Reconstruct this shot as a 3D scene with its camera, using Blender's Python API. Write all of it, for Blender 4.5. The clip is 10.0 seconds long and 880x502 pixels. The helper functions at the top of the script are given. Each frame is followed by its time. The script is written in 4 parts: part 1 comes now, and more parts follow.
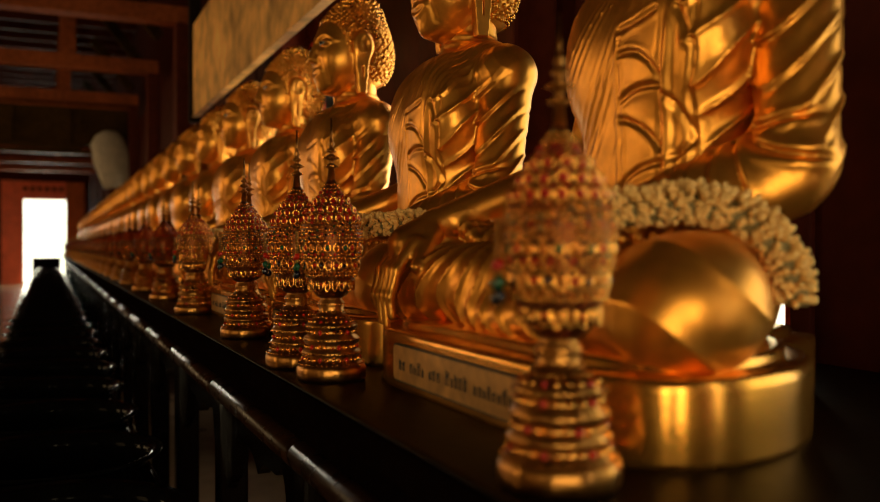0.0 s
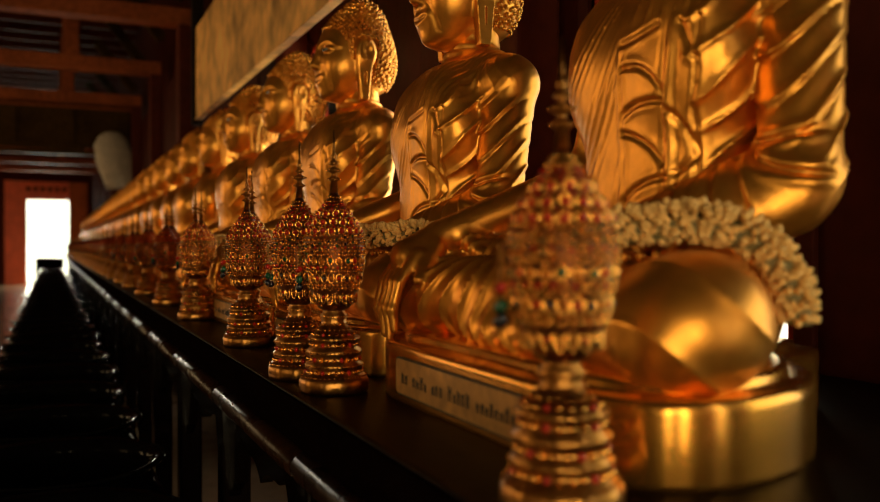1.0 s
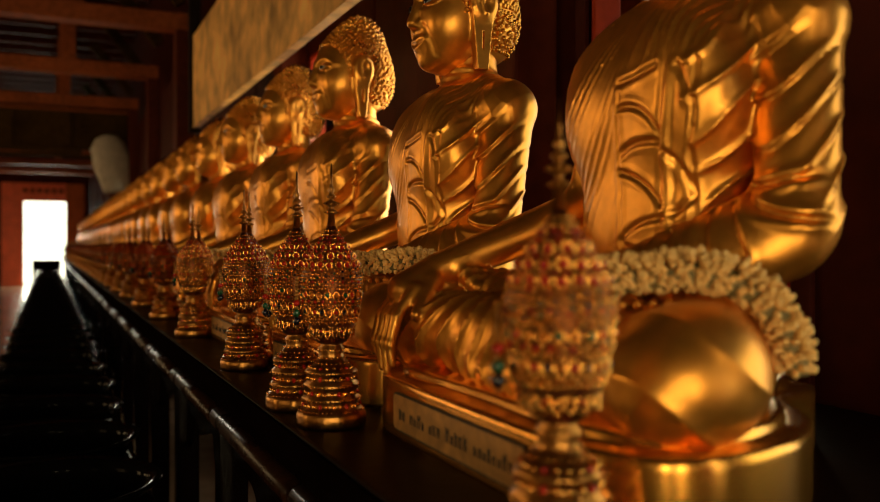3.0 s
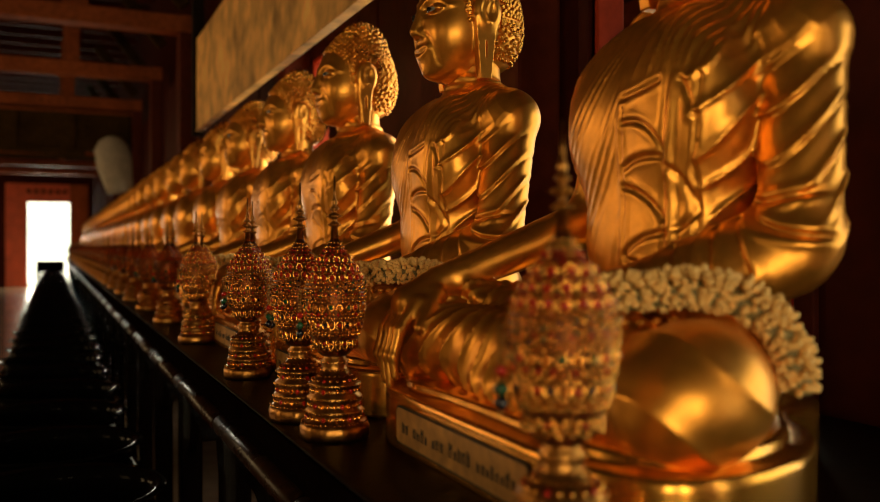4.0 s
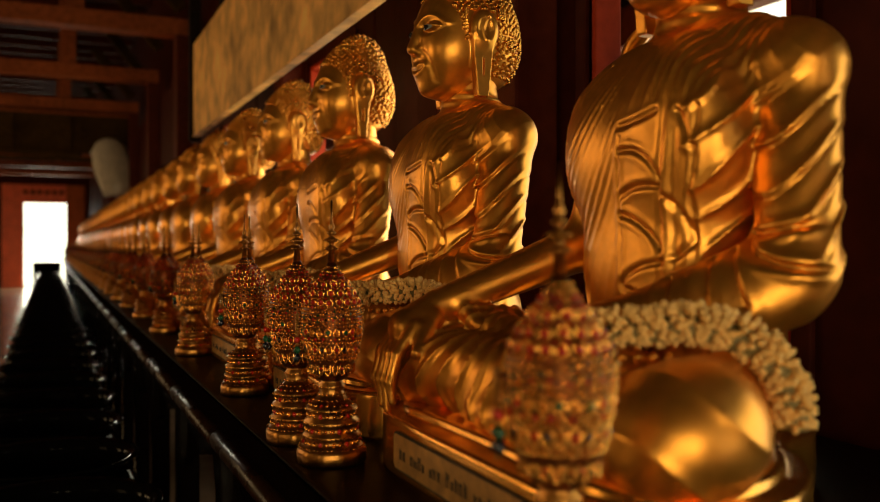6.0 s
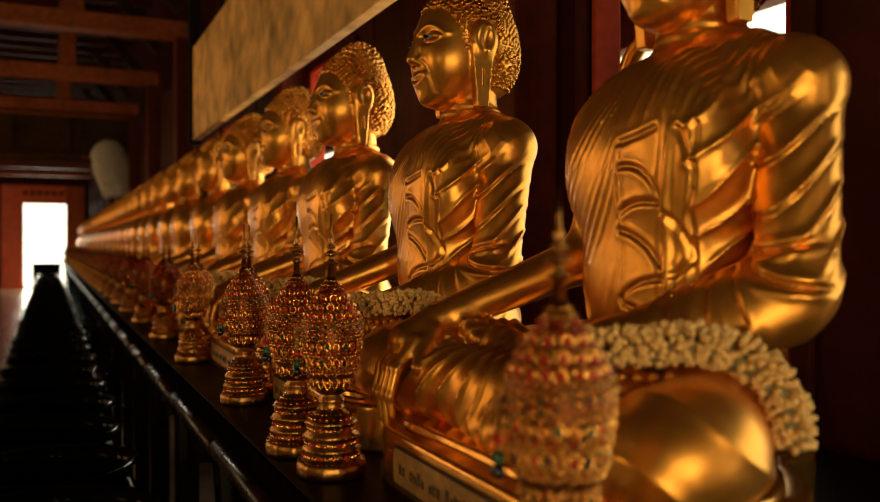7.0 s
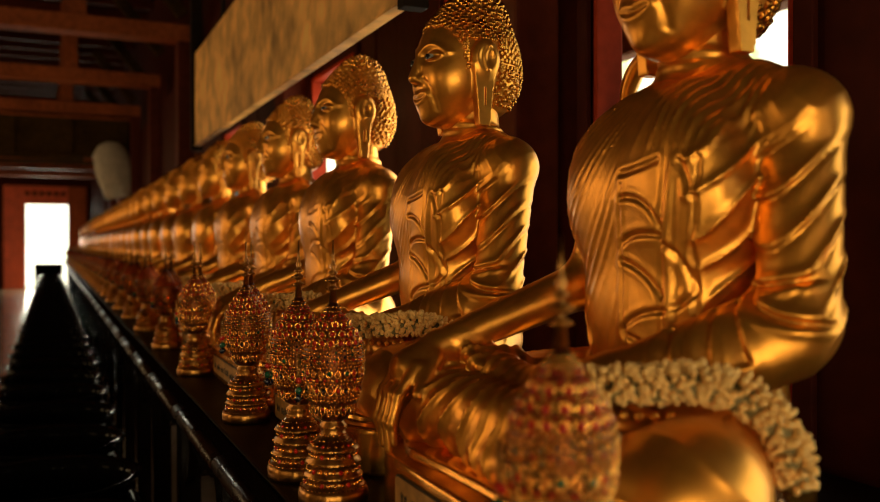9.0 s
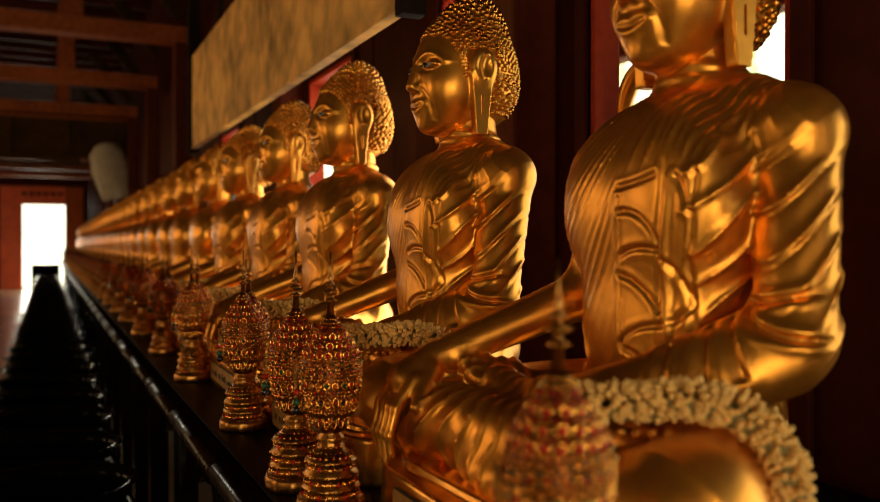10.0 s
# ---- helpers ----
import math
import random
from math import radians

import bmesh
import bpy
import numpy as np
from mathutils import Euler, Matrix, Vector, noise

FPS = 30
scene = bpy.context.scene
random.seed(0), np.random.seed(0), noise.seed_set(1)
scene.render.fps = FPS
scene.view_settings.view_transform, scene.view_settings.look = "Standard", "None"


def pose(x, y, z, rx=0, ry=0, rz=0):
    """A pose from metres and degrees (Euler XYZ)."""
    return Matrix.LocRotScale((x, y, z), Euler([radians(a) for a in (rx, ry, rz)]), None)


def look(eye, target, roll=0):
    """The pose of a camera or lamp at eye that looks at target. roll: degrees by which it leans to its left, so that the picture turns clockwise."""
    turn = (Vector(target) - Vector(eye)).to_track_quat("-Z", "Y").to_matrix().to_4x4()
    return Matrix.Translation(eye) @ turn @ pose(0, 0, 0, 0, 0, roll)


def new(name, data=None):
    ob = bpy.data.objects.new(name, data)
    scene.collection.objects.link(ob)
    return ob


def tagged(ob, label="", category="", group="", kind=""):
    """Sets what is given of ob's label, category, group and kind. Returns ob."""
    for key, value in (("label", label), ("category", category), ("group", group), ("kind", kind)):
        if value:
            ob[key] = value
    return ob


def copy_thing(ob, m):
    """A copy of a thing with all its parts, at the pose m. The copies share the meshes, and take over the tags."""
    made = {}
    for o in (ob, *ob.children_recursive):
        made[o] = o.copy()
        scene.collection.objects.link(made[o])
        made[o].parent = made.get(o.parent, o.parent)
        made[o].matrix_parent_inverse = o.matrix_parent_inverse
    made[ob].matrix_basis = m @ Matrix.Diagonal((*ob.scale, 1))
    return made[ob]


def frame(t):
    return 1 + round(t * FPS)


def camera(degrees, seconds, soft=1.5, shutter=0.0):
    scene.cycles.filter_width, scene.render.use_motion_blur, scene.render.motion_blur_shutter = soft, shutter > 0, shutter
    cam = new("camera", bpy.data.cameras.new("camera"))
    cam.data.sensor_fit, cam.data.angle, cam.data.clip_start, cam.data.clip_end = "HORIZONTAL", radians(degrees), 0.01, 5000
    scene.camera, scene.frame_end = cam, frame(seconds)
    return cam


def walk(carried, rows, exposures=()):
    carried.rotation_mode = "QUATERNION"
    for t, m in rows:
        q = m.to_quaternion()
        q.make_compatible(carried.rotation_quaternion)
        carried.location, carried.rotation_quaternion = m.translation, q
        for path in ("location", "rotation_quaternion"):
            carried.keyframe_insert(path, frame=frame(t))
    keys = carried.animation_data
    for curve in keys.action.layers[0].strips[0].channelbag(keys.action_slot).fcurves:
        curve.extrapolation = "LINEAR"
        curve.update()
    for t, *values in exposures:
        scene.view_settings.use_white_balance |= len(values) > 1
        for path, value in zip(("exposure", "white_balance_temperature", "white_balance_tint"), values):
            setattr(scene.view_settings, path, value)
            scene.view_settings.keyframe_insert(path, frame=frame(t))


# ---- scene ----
cam = camera(54.3, 10.0, soft=1.0)
EYE, TURN, TILT = 1.025, -24.52, -0.26
# seconds, rise in metres, pitch, yaw
ROWS = [
    (0.0, 0.0, 0.0, 0.0), (0.5, 0.0086, -0.014, 0.116), (1.0, 0.0173, -0.031, 0.172), (1.5, 0.0275, -0.046, 0.172),
    (2.0, 0.0389, -0.059, 0.112), (2.5, 0.0490, -0.030, 0.0), (3.0, 0.0614, -0.031, 0.0), (4.5, 0.0855, -0.021, 0.285),
    (5.0, 0.0952, -0.040, 0.172), (5.5, 0.1026, -0.052, 0.060), (7.0, 0.1280, -0.025, 0.0), (7.5, 0.1368, -0.032, 0.116),
    (8.0, 0.1429, -0.042, 0.172), (8.5, 0.1523, -0.059, 0.232), (9.0, 0.1642, -0.086, 0.116), (9.5, 0.1717, -0.088, 0.0),
    (10.0, 0.1800, -0.096, -0.056),
]
walk(cam, [(t, pose(0, 0, EYE + rise, 90 + TILT + pitch, 0, TURN + yaw)) for t, rise, pitch, yaw in ROWS])
cam.data.dof.use_dof = True
cam.data.dof.focus_distance = 1.42
cam.data.dof.aperture_fstop = 3.6
scene.view_settings.exposure = -0.13

TOP = 0.85          # altar table top
ROWX = 0.73         # axis of the statues
FIRST, STEP, COUNT = 0.822, 0.643, 33

# ---- light ----
world = bpy.data.worlds.new("world")
scene.world = world
world.use_nodes = True
wn = world.node_tree.nodes
sky = wn.new("ShaderNodeTexSky")
sky.sky_type, sky.sun_disc = "NISHITA", False
sky.sun_elevation, sky.sun_rotation = radians(40), radians(200)
world.node_tree.links.new(sky.outputs[0], wn["Background"].inputs[0])
wn["Background"].inputs[1].default_value = 0.02


def area(name, place, target, w, h, watts, colour):
    d = bpy.data.lights.new(name, "AREA")
    d.shape, d.size, d.size_y, d.energy, d.color = "RECTANGLE", w, h, watts, colour
    ob = new(name, d)
    ob.matrix_world = look(place, target)
    return ob


WARM = (1.0, 0.65, 0.29)
BRIGHT = (1.0, 0.80, 0.44)
DAY = (1.0, 0.90, 0.68)
BAY = 2.18                                    # spacing of the hall's bays; the windows are shifted to fit the camera's view
WINDOWS = [(-3.32, 0.62), (-2.23, 0.62), (-1.14, 0.62), (-0.05, 0.62), (1.03, 0.56), (1.95, 0.43)] + [(3.22 + BAY * k, 0.62) for k in range(10)]
SOUTH_DOORS = (-1.95, -0.45)
WEST_FILL_OPENINGS = (-1.6, 2.6, 6.8, 11.0, 15.2, 23.4)
# daylight through the two doorways in the south wall, the east windows and the far door
for x in SOUTH_DOORS:
    area("south_door_light", (x, -3.95, 1.10), (0.4, 0.4, 1.1), 0.40, 2.1, 42, BRIGHT)
# unseen west openings, added as warm fill for the row and the far door
for y in WEST_FILL_OPENINGS:
    area("west_fill_light", (-4.95, y, 1.80), (1, y, 1.35), 1.3, 1.76, 12 if y < 0 else 31 if y < 5 else 44, WARM)
# the glowing garden sheet alone lights the two windows beside the first statue
for (y, wide), watts in zip(WINDOWS[1:3] + WINDOWS[5:10], (3, 9, 7, 8, 8, 8, 8)):
    area("east_window_light", (1.20, y + wide / 2, 1.20), (-1, y + wide / 2, 1.1), wide - 0.06, 1.40, watts, DAY)
area("north_door_light", (-0.09, 25.9, 1.16), (-0.7, 19.5, 0.2), 1.05, 2.28, 110, DAY)

# ---- materials ----


def material(name, colour, rough=0.5, metal=0.0, scale=30.0, vary=0.25, bump=0.1, stain=3.0, random_tone=0.0, coat=0.0, spec=0.5):
    """Colour broken up by coarse stains and fine grain, with fine relief."""
    m = bpy.data.materials.new(name)
    m.use_nodes = True
    n, l = m.node_tree.nodes, m.node_tree.links
    b = n["Principled BSDF"]
    b.inputs["Specular IOR Level"].default_value = spec
    geo = n.new("ShaderNodeTexCoord")
    fine, coarse = n.new("ShaderNodeTexNoise"), n.new("ShaderNodeTexNoise")
    fine.inputs["Scale"].default_value, coarse.inputs["Scale"].default_value = scale, stain
    fine.inputs["Detail"].default_value = coarse.inputs["Detail"].default_value = 4
    for q in (fine, coarse):
        l.new(geo.outputs["Object"], q.inputs["Vector"])
    add = n.new("ShaderNodeMath")
    add.operation = "ADD"
    l.new(fine.outputs["Fac"], add.inputs[0])
    l.new(coarse.outputs["Fac"], add.inputs[1])
    ramp = n.new("ShaderNodeMapRange")
    ramp.inputs[1].default_value, ramp.inputs[2].default_value = 0.7, 1.3
    ramp.inputs[3].default_value, ramp.inputs[4].default_value = 1 - vary, 1 + vary
    l.new(add.outputs[0], ramp.inputs[0])
    tone = ramp.outputs[0]
    if random_tone:
        info, mul, mr = n.new("ShaderNodeObjectInfo"), n.new("ShaderNodeMath"), n.new("ShaderNodeMapRange")
        mr.inputs[3].default_value, mr.inputs[4].default_value = 1 - random_tone, 1 + random_tone
        l.new(info.outputs["Random"], mr.inputs[0])
        mul.operation = "MULTIPLY"
        l.new(tone, mul.inputs[0])
        l.new(mr.outputs[0], mul.inputs[1])
        tone = mul.outputs[0]
    mix = n.new("ShaderNodeVectorMath")
    mix.operation = "SCALE"
    mix.inputs[0].default_value = colour[:3]
    l.new(tone, mix.inputs["Scale"])
    l.new(mix.outputs[0], b.inputs["Base Color"])
    rr = n.new("ShaderNodeMapRange")
    rr.inputs[3].default_value, rr.inputs[4].default_value = max(rough - 0.08, 0.03), rough + 0.08
    l.new(coarse.outputs["Fac"], rr.inputs[0])
    l.new(rr.outputs[0], b.inputs["Roughness"])
    b.inputs["Metallic"].default_value = metal
    b.inputs["Coat Weight"].default_value = coat
    if bump:
        bp = n.new("ShaderNodeBump")
        bp.inputs["Strength"].default_value, bp.inputs["Distance"].default_value = bump, 0.004
        l.new(fine.outputs["Fac"], bp.inputs["Height"])
        l.new(bp.outputs[0], b.inputs["Normal"])
    return m


GOLD = material("gilded_bronze", (0.80, 0.340, 0.048), 0.34, 0.88, 60, 0.14, 0.03, 6)
BASEGOLD = material("polished_gold_base", (0.80, 0.36, 0.055), 0.22, 0.92, 60, 0.12, 0.03, 6)
CURL = material("gilded_curls", (0.74, 0.32, 0.045), 0.27, 1.0, 80, 0.2, 0.03, 8)
EYEWHITE = material("shell_inlay", (0.22, 0.2, 0.16), 0.3, 0, 40, 0.1, 0)
EYEDARK = material("black_inlay", (0.01, 0.01, 0.012), 0.15, 0, 40, 0.1, 0)
CROWN = material("old_gilt", (0.42, 0.185, 0.04), 0.3, 1.0, 120, 0.3, 0.1, 20)
RUBY = material("red_glass", (0.48, 0.020, 0.008), 0.12, 0.2, 40, 0.3, 0, coat=0.15)
JADE = material("green_glass", (0.008, 0.07, 0.025), 0.12, 0, 40, 0.3, 0, coat=0.6)
NAVY = material("dark_blue_glass", (0.004, 0.007, 0.018), 0.12, 0, 40, 0.3, 0, coat=0.6)
JASMINE = material("jasmine_bud", (0.90, 0.56, 0.18), 0.6, 0, 90, 0.15, 0.2, 30, random_tone=0.1)
LACQUER = material("dark_lacquered_wood", (0.004, 0.002, 0.0013), 0.30, 0, 50, 0.35, 0.05, 4, spec=0.0)
CARVED = material("glossy_dark_lacquer", (0.004, 0.002, 0.0013), 0.16, 0, 50, 0.35, 0.05, 4, spec=0.12)
# rail: browner than the rest of the table, with random variation
RAILWOOD = material("dull_brown_lacquer", (0.022, 0.008, 0.003), 0.28, 0, 50, 0.6, 0.12, 8, spec=0.07)
TOPWOOD = material("dark_table_top", (0.009, 0.004, 0.002), 0.42, 0, 40, 0.4, 0.08, 5, spec=0.03)
BLACK = material("black_lacquer_bowl", (0.004, 0.0035, 0.0035), 0.12, 0, 40, 0.3, 0.02, 5, spec=0.012)
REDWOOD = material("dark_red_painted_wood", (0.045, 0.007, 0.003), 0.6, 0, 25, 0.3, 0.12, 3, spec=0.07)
# red of the casings, raised to hold the daylight on the window reveals
REDTRIM = material("daylit_red_painted_wood", (0.34, 0.034, 0.010), 0.6, 0, 30, 0.25, 0.1, 4, spec=0.08)
# brighter red: the light on the far door frame is put into the colour
LITRED = material("sunlit_door_red", (0.62, 0.10, 0.035), 0.4, 0, 30, 0.25, 0.1, 4)
# posts and rafters: the dimness there is put into this darker red
POSTRED = material("shade_dark_red_timber", (0.09, 0.016, 0.006), 0.6, 0, 20, 0.3, 0.15, 2, spec=0.1)
# light falling on the tie beams is put into this brighter red-brown
BEAM = material("red_brown_beam", (0.30, 0.075, 0.020), 0.6, 0, 20, 0.4, 0.15, 2, spec=0.1)
# boards in one near-black tone, with slight random variation
DARKROOF = material("near_black_boards", (0.012, 0.006, 0.003), 0.8, 0, 20, 0.4, 0.2, 2, spec=0.1)
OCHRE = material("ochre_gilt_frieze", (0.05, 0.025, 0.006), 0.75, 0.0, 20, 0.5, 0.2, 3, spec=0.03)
BOARD = material("mottled_gold_board", (0.78, 0.43, 0.125), 0.6, 0.1, 9, 0.58, 0.3, 2.4, spec=0.2)
TILE = material("polished_floor", (0.26, 0.17, 0.10), 0.2, 0, 8, 0.2, 0.03, 1)
PLASTER = material("hall_plaster", (0.25, 0.14, 0.07), 0.7, 0, 10, 0.2, 0.15, 1)
PLAQUE = material("aged_cream_plaque", (0.52, 0.27, 0.075), 0.42, 0.45, 60, 0.3, 0.05, 25)
INK = material("black_ink", (0.01, 0.008, 0.006), 0.5, 0, 60, 0.2, 0)
CLOTH = material("grey_cloth", (0.46, 0.41, 0.33), 0.8, 0, 20, 0.2, 0.3, 6)

# ---- building helpers ----


def mesh(name, verts, faces, mats, smooth=False, index=None):
    me = bpy.data.meshes.new(name)
    me.from_pydata([tuple(v) for v in verts], [], faces)
    for m in mats if isinstance(mats, (list, tuple)) else [mats]:
        me.materials.append(m)
    if smooth:
        me.polygons.foreach_set("use_smooth", [True] * len(me.polygons))
    if index is not None:
        me.polygons.foreach_set("material_index", index)
    me.update()
    return me


def bm_mesh(name, bm, mat, smooth=False):
    me = bpy.data.meshes.new(name)
    bm.normal_update()
    for f in bm.faces:
        f.smooth = smooth
    bm.to_mesh(me)
    bm.free()
    for m in mat if isinstance(mat, (list, tuple)) else [mat]:
        me.materials.append(m)
    return me


def part(name, bm, mat, parent=None, label="", smooth=False):
    ob = new(name, bm_mesh(name, bm, mat, smooth) if isinstance(bm, bmesh.types.BMesh) else bm)
    if parent is not None:
        ob.parent = parent
    if label:
        tagged(ob, label)
    return ob


def empty(name, place=(0, 0, 0), label="", category="", group="", kind=""):
    ob = new(name)
    ob.location = place
    return tagged(ob, label, category, group, kind)


def add_box(bm, x0, x1, y0, y1, z0, z1, bevel=0.0):
    r = bmesh.ops.create_cube(bm, size=1.0, matrix=Matrix.LocRotScale(((x0 + x1) / 2, (y0 + y1) / 2, (z0 + z1) / 2), None, (x1 - x0, y1 - y0, z1 - z0)))
    if bevel:
        edges = list({e for v in r["verts"] for e in v.link_edges})
        bmesh.ops.bevel(bm, geom=edges, offset=bevel, segments=2, affect="EDGES", profile=0.6)
    return bm


def box(x0, x1, y0, y1, z0, z1, bevel=0.0):
    return add_box(bmesh.new(), x0, x1, y0, y1, z0, z1, bevel)


def lathe(profile, steps=32, flute=0.0, flutes=0):
    """verts, faces of a turned shape from (radius, height) rows."""
    verts, faces = [], []
    for r, z in profile:
        for k in range(steps):
            a = 2 * math.pi * k / steps
            q = r * (1 + flute * math.cos(flutes * a)) if flutes else r
            verts.append((q * math.cos(a), q * math.sin(a), z))
    for i in range(len(profile) - 1):
        for k in range(steps):
            a, b = i * steps + k, i * steps + (k + 1) % steps
            faces.append((a, b, b + steps, a + steps))
    faces.append(tuple(range(steps - 1, -1, -1)))
    faces.append(tuple((len(profile) - 1) * steps + k for k in range(steps)))
    return verts, faces


def structure(name, bm, mat, label, smooth=False):
    return tagged(part(name, bm, mat, None, "", smooth), label, name.split("_")[0], kind="structure")

# ---- the seated statues: a blended solid, meshed at three finenesses ----


def smin(a, b, k):
    h = np.clip(0.5 + 0.5 * (b - a) / k, 0, 1)
    return b + (a - b) * h - k * h * (1 - h)


def ellipsoid(p, c, r):
    q = [(p[i] - c[i]) / r[i] for i in range(3)]
    k0 = np.sqrt(q[0] ** 2 + q[1] ** 2 + q[2] ** 2)
    k1 = np.sqrt((q[0] / r[0]) ** 2 + (q[1] / r[1]) ** 2 + (q[2] / r[2]) ** 2) + 1e-9
    return k0 * (k0 - 1) / k1


def boxy(p, c, r, e=2.9):
    """Like an ellipsoid, with flatter faces and fuller corners."""
    q = [np.abs(p[i] - c[i]) / r[i] for i in range(3)]
    k = (q[0] ** e + q[1] ** e + q[2] ** 2) + 1e-9
    return (np.sqrt(k) - 1) * min(r) * 0.9


def limb(p, a, b, ra, rb):
    """Distance to a tapered round bar, and how far along it each point lies."""
    a, b = np.array(a, float), np.array(b, float)
    d = b - a
    u = np.clip(sum((p[i] - a[i]) * d[i] for i in range(3)) / (d @ d), 0, 1)
    return np.sqrt(sum((p[i] - a[i] - u * d[i]) ** 2 for i in range(3))) - (ra + (rb - ra) * u), u


def ridge(phase, sharp=2.0):
    return (1 - np.abs(np.sin(phase))) ** sharp


def bend(a, b, c, steps=10):
    """Points of a curve from a to c drawn towards b."""
    u = np.linspace(0, 1, steps)[:, None]
    return (1 - u) ** 2 * np.array(a, float) + 2 * u * (1 - u) * np.array(b, float) + u * u * np.array(c, float)


def near_curve(s, t, pts):
    best = np.full(s.shape, 9.0)
    for (a0, a1), (b0, b1) in zip(pts[:-1], pts[1:]):
        d0, d1 = b0 - a0, b1 - a1
        u = np.clip(((s - a0) * d0 + (t - a1) * d1) / (d0 * d0 + d1 * d1), 0, 1)
        best = np.minimum(best, np.hypot(s - a0 - u * d0, t - a1 - u * d1))
    return best


# folds of the robe over the chest, as curves seen from the front (side, height)
# raised hems run down the chest; grooves curve between them like overlapping leaves
HEMS = [bend((-0.096, 0.440), (-0.097, 0.40), (-0.084, 0.35)), bend((-0.084, 0.35), (-0.072, 0.30), (-0.080, 0.20))]
SEAMS = [bend((-0.122, 0.435), (-0.127, 0.39), (-0.108, 0.34)), bend((-0.108, 0.34), (-0.098, 0.29), (-0.104, 0.21)),
         bend((-0.018, 0.41), (-0.002, 0.33), (-0.014, 0.22))]
LEAVES = [bend((-0.016, 0.422), (-0.05, 0.424), (-0.076, 0.432)), bend((-0.016, 0.394), (-0.064, 0.398), (-0.078, 0.356)),
          bend((-0.014, 0.343), (-0.035, 0.357), (-0.078, 0.350)), bend((-0.008, 0.322), (-0.050, 0.314), (-0.068, 0.283)),
          bend((-0.010, 0.243), (-0.030, 0.266), (-0.074, 0.268)), bend((-0.012, 0.238), (-0.045, 0.232), (-0.070, 0.205)),
          bend((-0.104, 0.428), (-0.112, 0.414), (-0.118, 0.392)), bend((-0.080, 0.340), (-0.098, 0.324), (-0.101, 0.292)),
          bend((-0.101, 0.290), (-0.092, 0.276), (-0.082, 0.272))]
# grooves that fan from the bend of the left elbow
ELBOW = [bend((-0.158, 0.292), (-0.190, 0.262), (-0.236, 0.262)), bend((-0.152, 0.280), (-0.172, 0.262), (-0.184, 0.226)),
         bend((-0.140, 0.270), (-0.152, 0.254), (-0.160, 0.222)), bend((-0.156, 0.298), (-0.190, 0.296), (-0.236, 0.318)),
         bend((-0.118, 0.250), (-0.128, 0.238), (-0.134, 0.205))]


def body(p):
    x, y, z = p
    d = ellipsoid(p, (-0.005, 0, 0.165), (0.10, 0.098, 0.085))
    d = smin(d, boxy(p, (-0.034, 0, 0.27), (0.097, 0.120, 0.16)), 0.03)
    d = smin(d, boxy(p, (-0.032, 0, 0.405), (0.103, 0.136, 0.13)), 0.03)
    d = smin(d, limb(p, (0.0, -0.135, 0.478), (0.0, 0.135, 0.478), 0.05, 0.05)[0], 0.03)
    d = smin(d, limb(p, (0.0, -0.08, 0.515), (0.0, 0.08, 0.515), 0.03, 0.03)[0], 0.04)
    for s in (-1, 1):
        d = smin(d, ellipsoid(p, (-0.092, 0.070 * s, 0.405), (0.032, 0.062, 0.065)), 0.05)
    front = np.clip((0.03 - x) / 0.05, 0, 1)

    def over(curves):
        return np.minimum.reduce([near_curve(y, z, pts) for pts in curves])

    q = over(HEMS)
    d = d - np.clip((0.442 - z) / 0.035, 0, 1) * (0.0034 * np.exp(-(q / 0.0040) ** 2) - 0.0020 * np.exp(-((q - 0.0085) / 0.0035) ** 2)) * front
    q = over(SEAMS)
    d = d - (0.0018 * np.exp(-((q - 0.004) / 0.0035) ** 2) - 0.0016 * np.exp(-(q / 0.0026) ** 2)) * front
    q = over(LEAVES)
    d = d + (0.0036 * np.exp(-(q / 0.0030) ** 2) - 0.0009 * np.exp(-((q - 0.0070) / 0.0040) ** 2)) * front
    # faint pleats over the other breast
    fan = np.arctan2(y + 0.10, 0.60 - z)
    d = d - 0.0022 * ridge(fan * 66 + 2.0 * np.sin(z * 19), 1.5) * (0.55 + 0.45 * np.sin(fan * 23 + 9 * z)) * np.clip((y + 0.02) / 0.02, 0, 1) * front
    d = d - 0.0016 * ridge(fan * 21 + 0.8 * np.sin(z * 31), 2) * np.clip((-0.02 - y) / 0.02, 0, 1) * np.clip((z - 0.42) / 0.03, 0, 1) * front
    # slanting folds on the flank between the seam and the arm
    flank = np.clip((-0.104 - y) / 0.012, 0, 1) * np.clip((0.02 - x) / 0.04, 0, 1) * np.clip((0.49 - z) / 0.03, 0, 1)
    d = d - 0.0046 * ridge((z - 0.95 * (x + 0.09)) * math.pi / 0.047 + 0.35 * np.sin(z * 60), 2.4) * flank
    # left sleeve, bent to the lap, with slanting folds
    a, u = limb(p, (0.004, -0.142, 0.472), (-0.040, -0.180, 0.268), 0.046, 0.040)
    b, v = limb(p, (-0.044, -0.179, 0.262), (-0.19, -0.075, 0.195), 0.042, 0.031)
    drape = limb(p, (-0.055, -0.180, 0.240), (-0.135, -0.135, 0.195), 0.037, 0.030)[0]
    slant = z - 0.75 * x + 0.3 * y
    uneven = 0.62 + 0.38 * np.sin(41 * x + 23 * z + 1.0)
    a = a - 0.0060 * uneven * ridge((slant + 0.008 * np.sin(33 * x + 19 * y + 6 * z)) * math.pi / 0.043, 3.0) * np.clip(u * 5 + 0.45, 0, 1) * np.clip((0.05 - x) / 0.06, 0.25, 1)
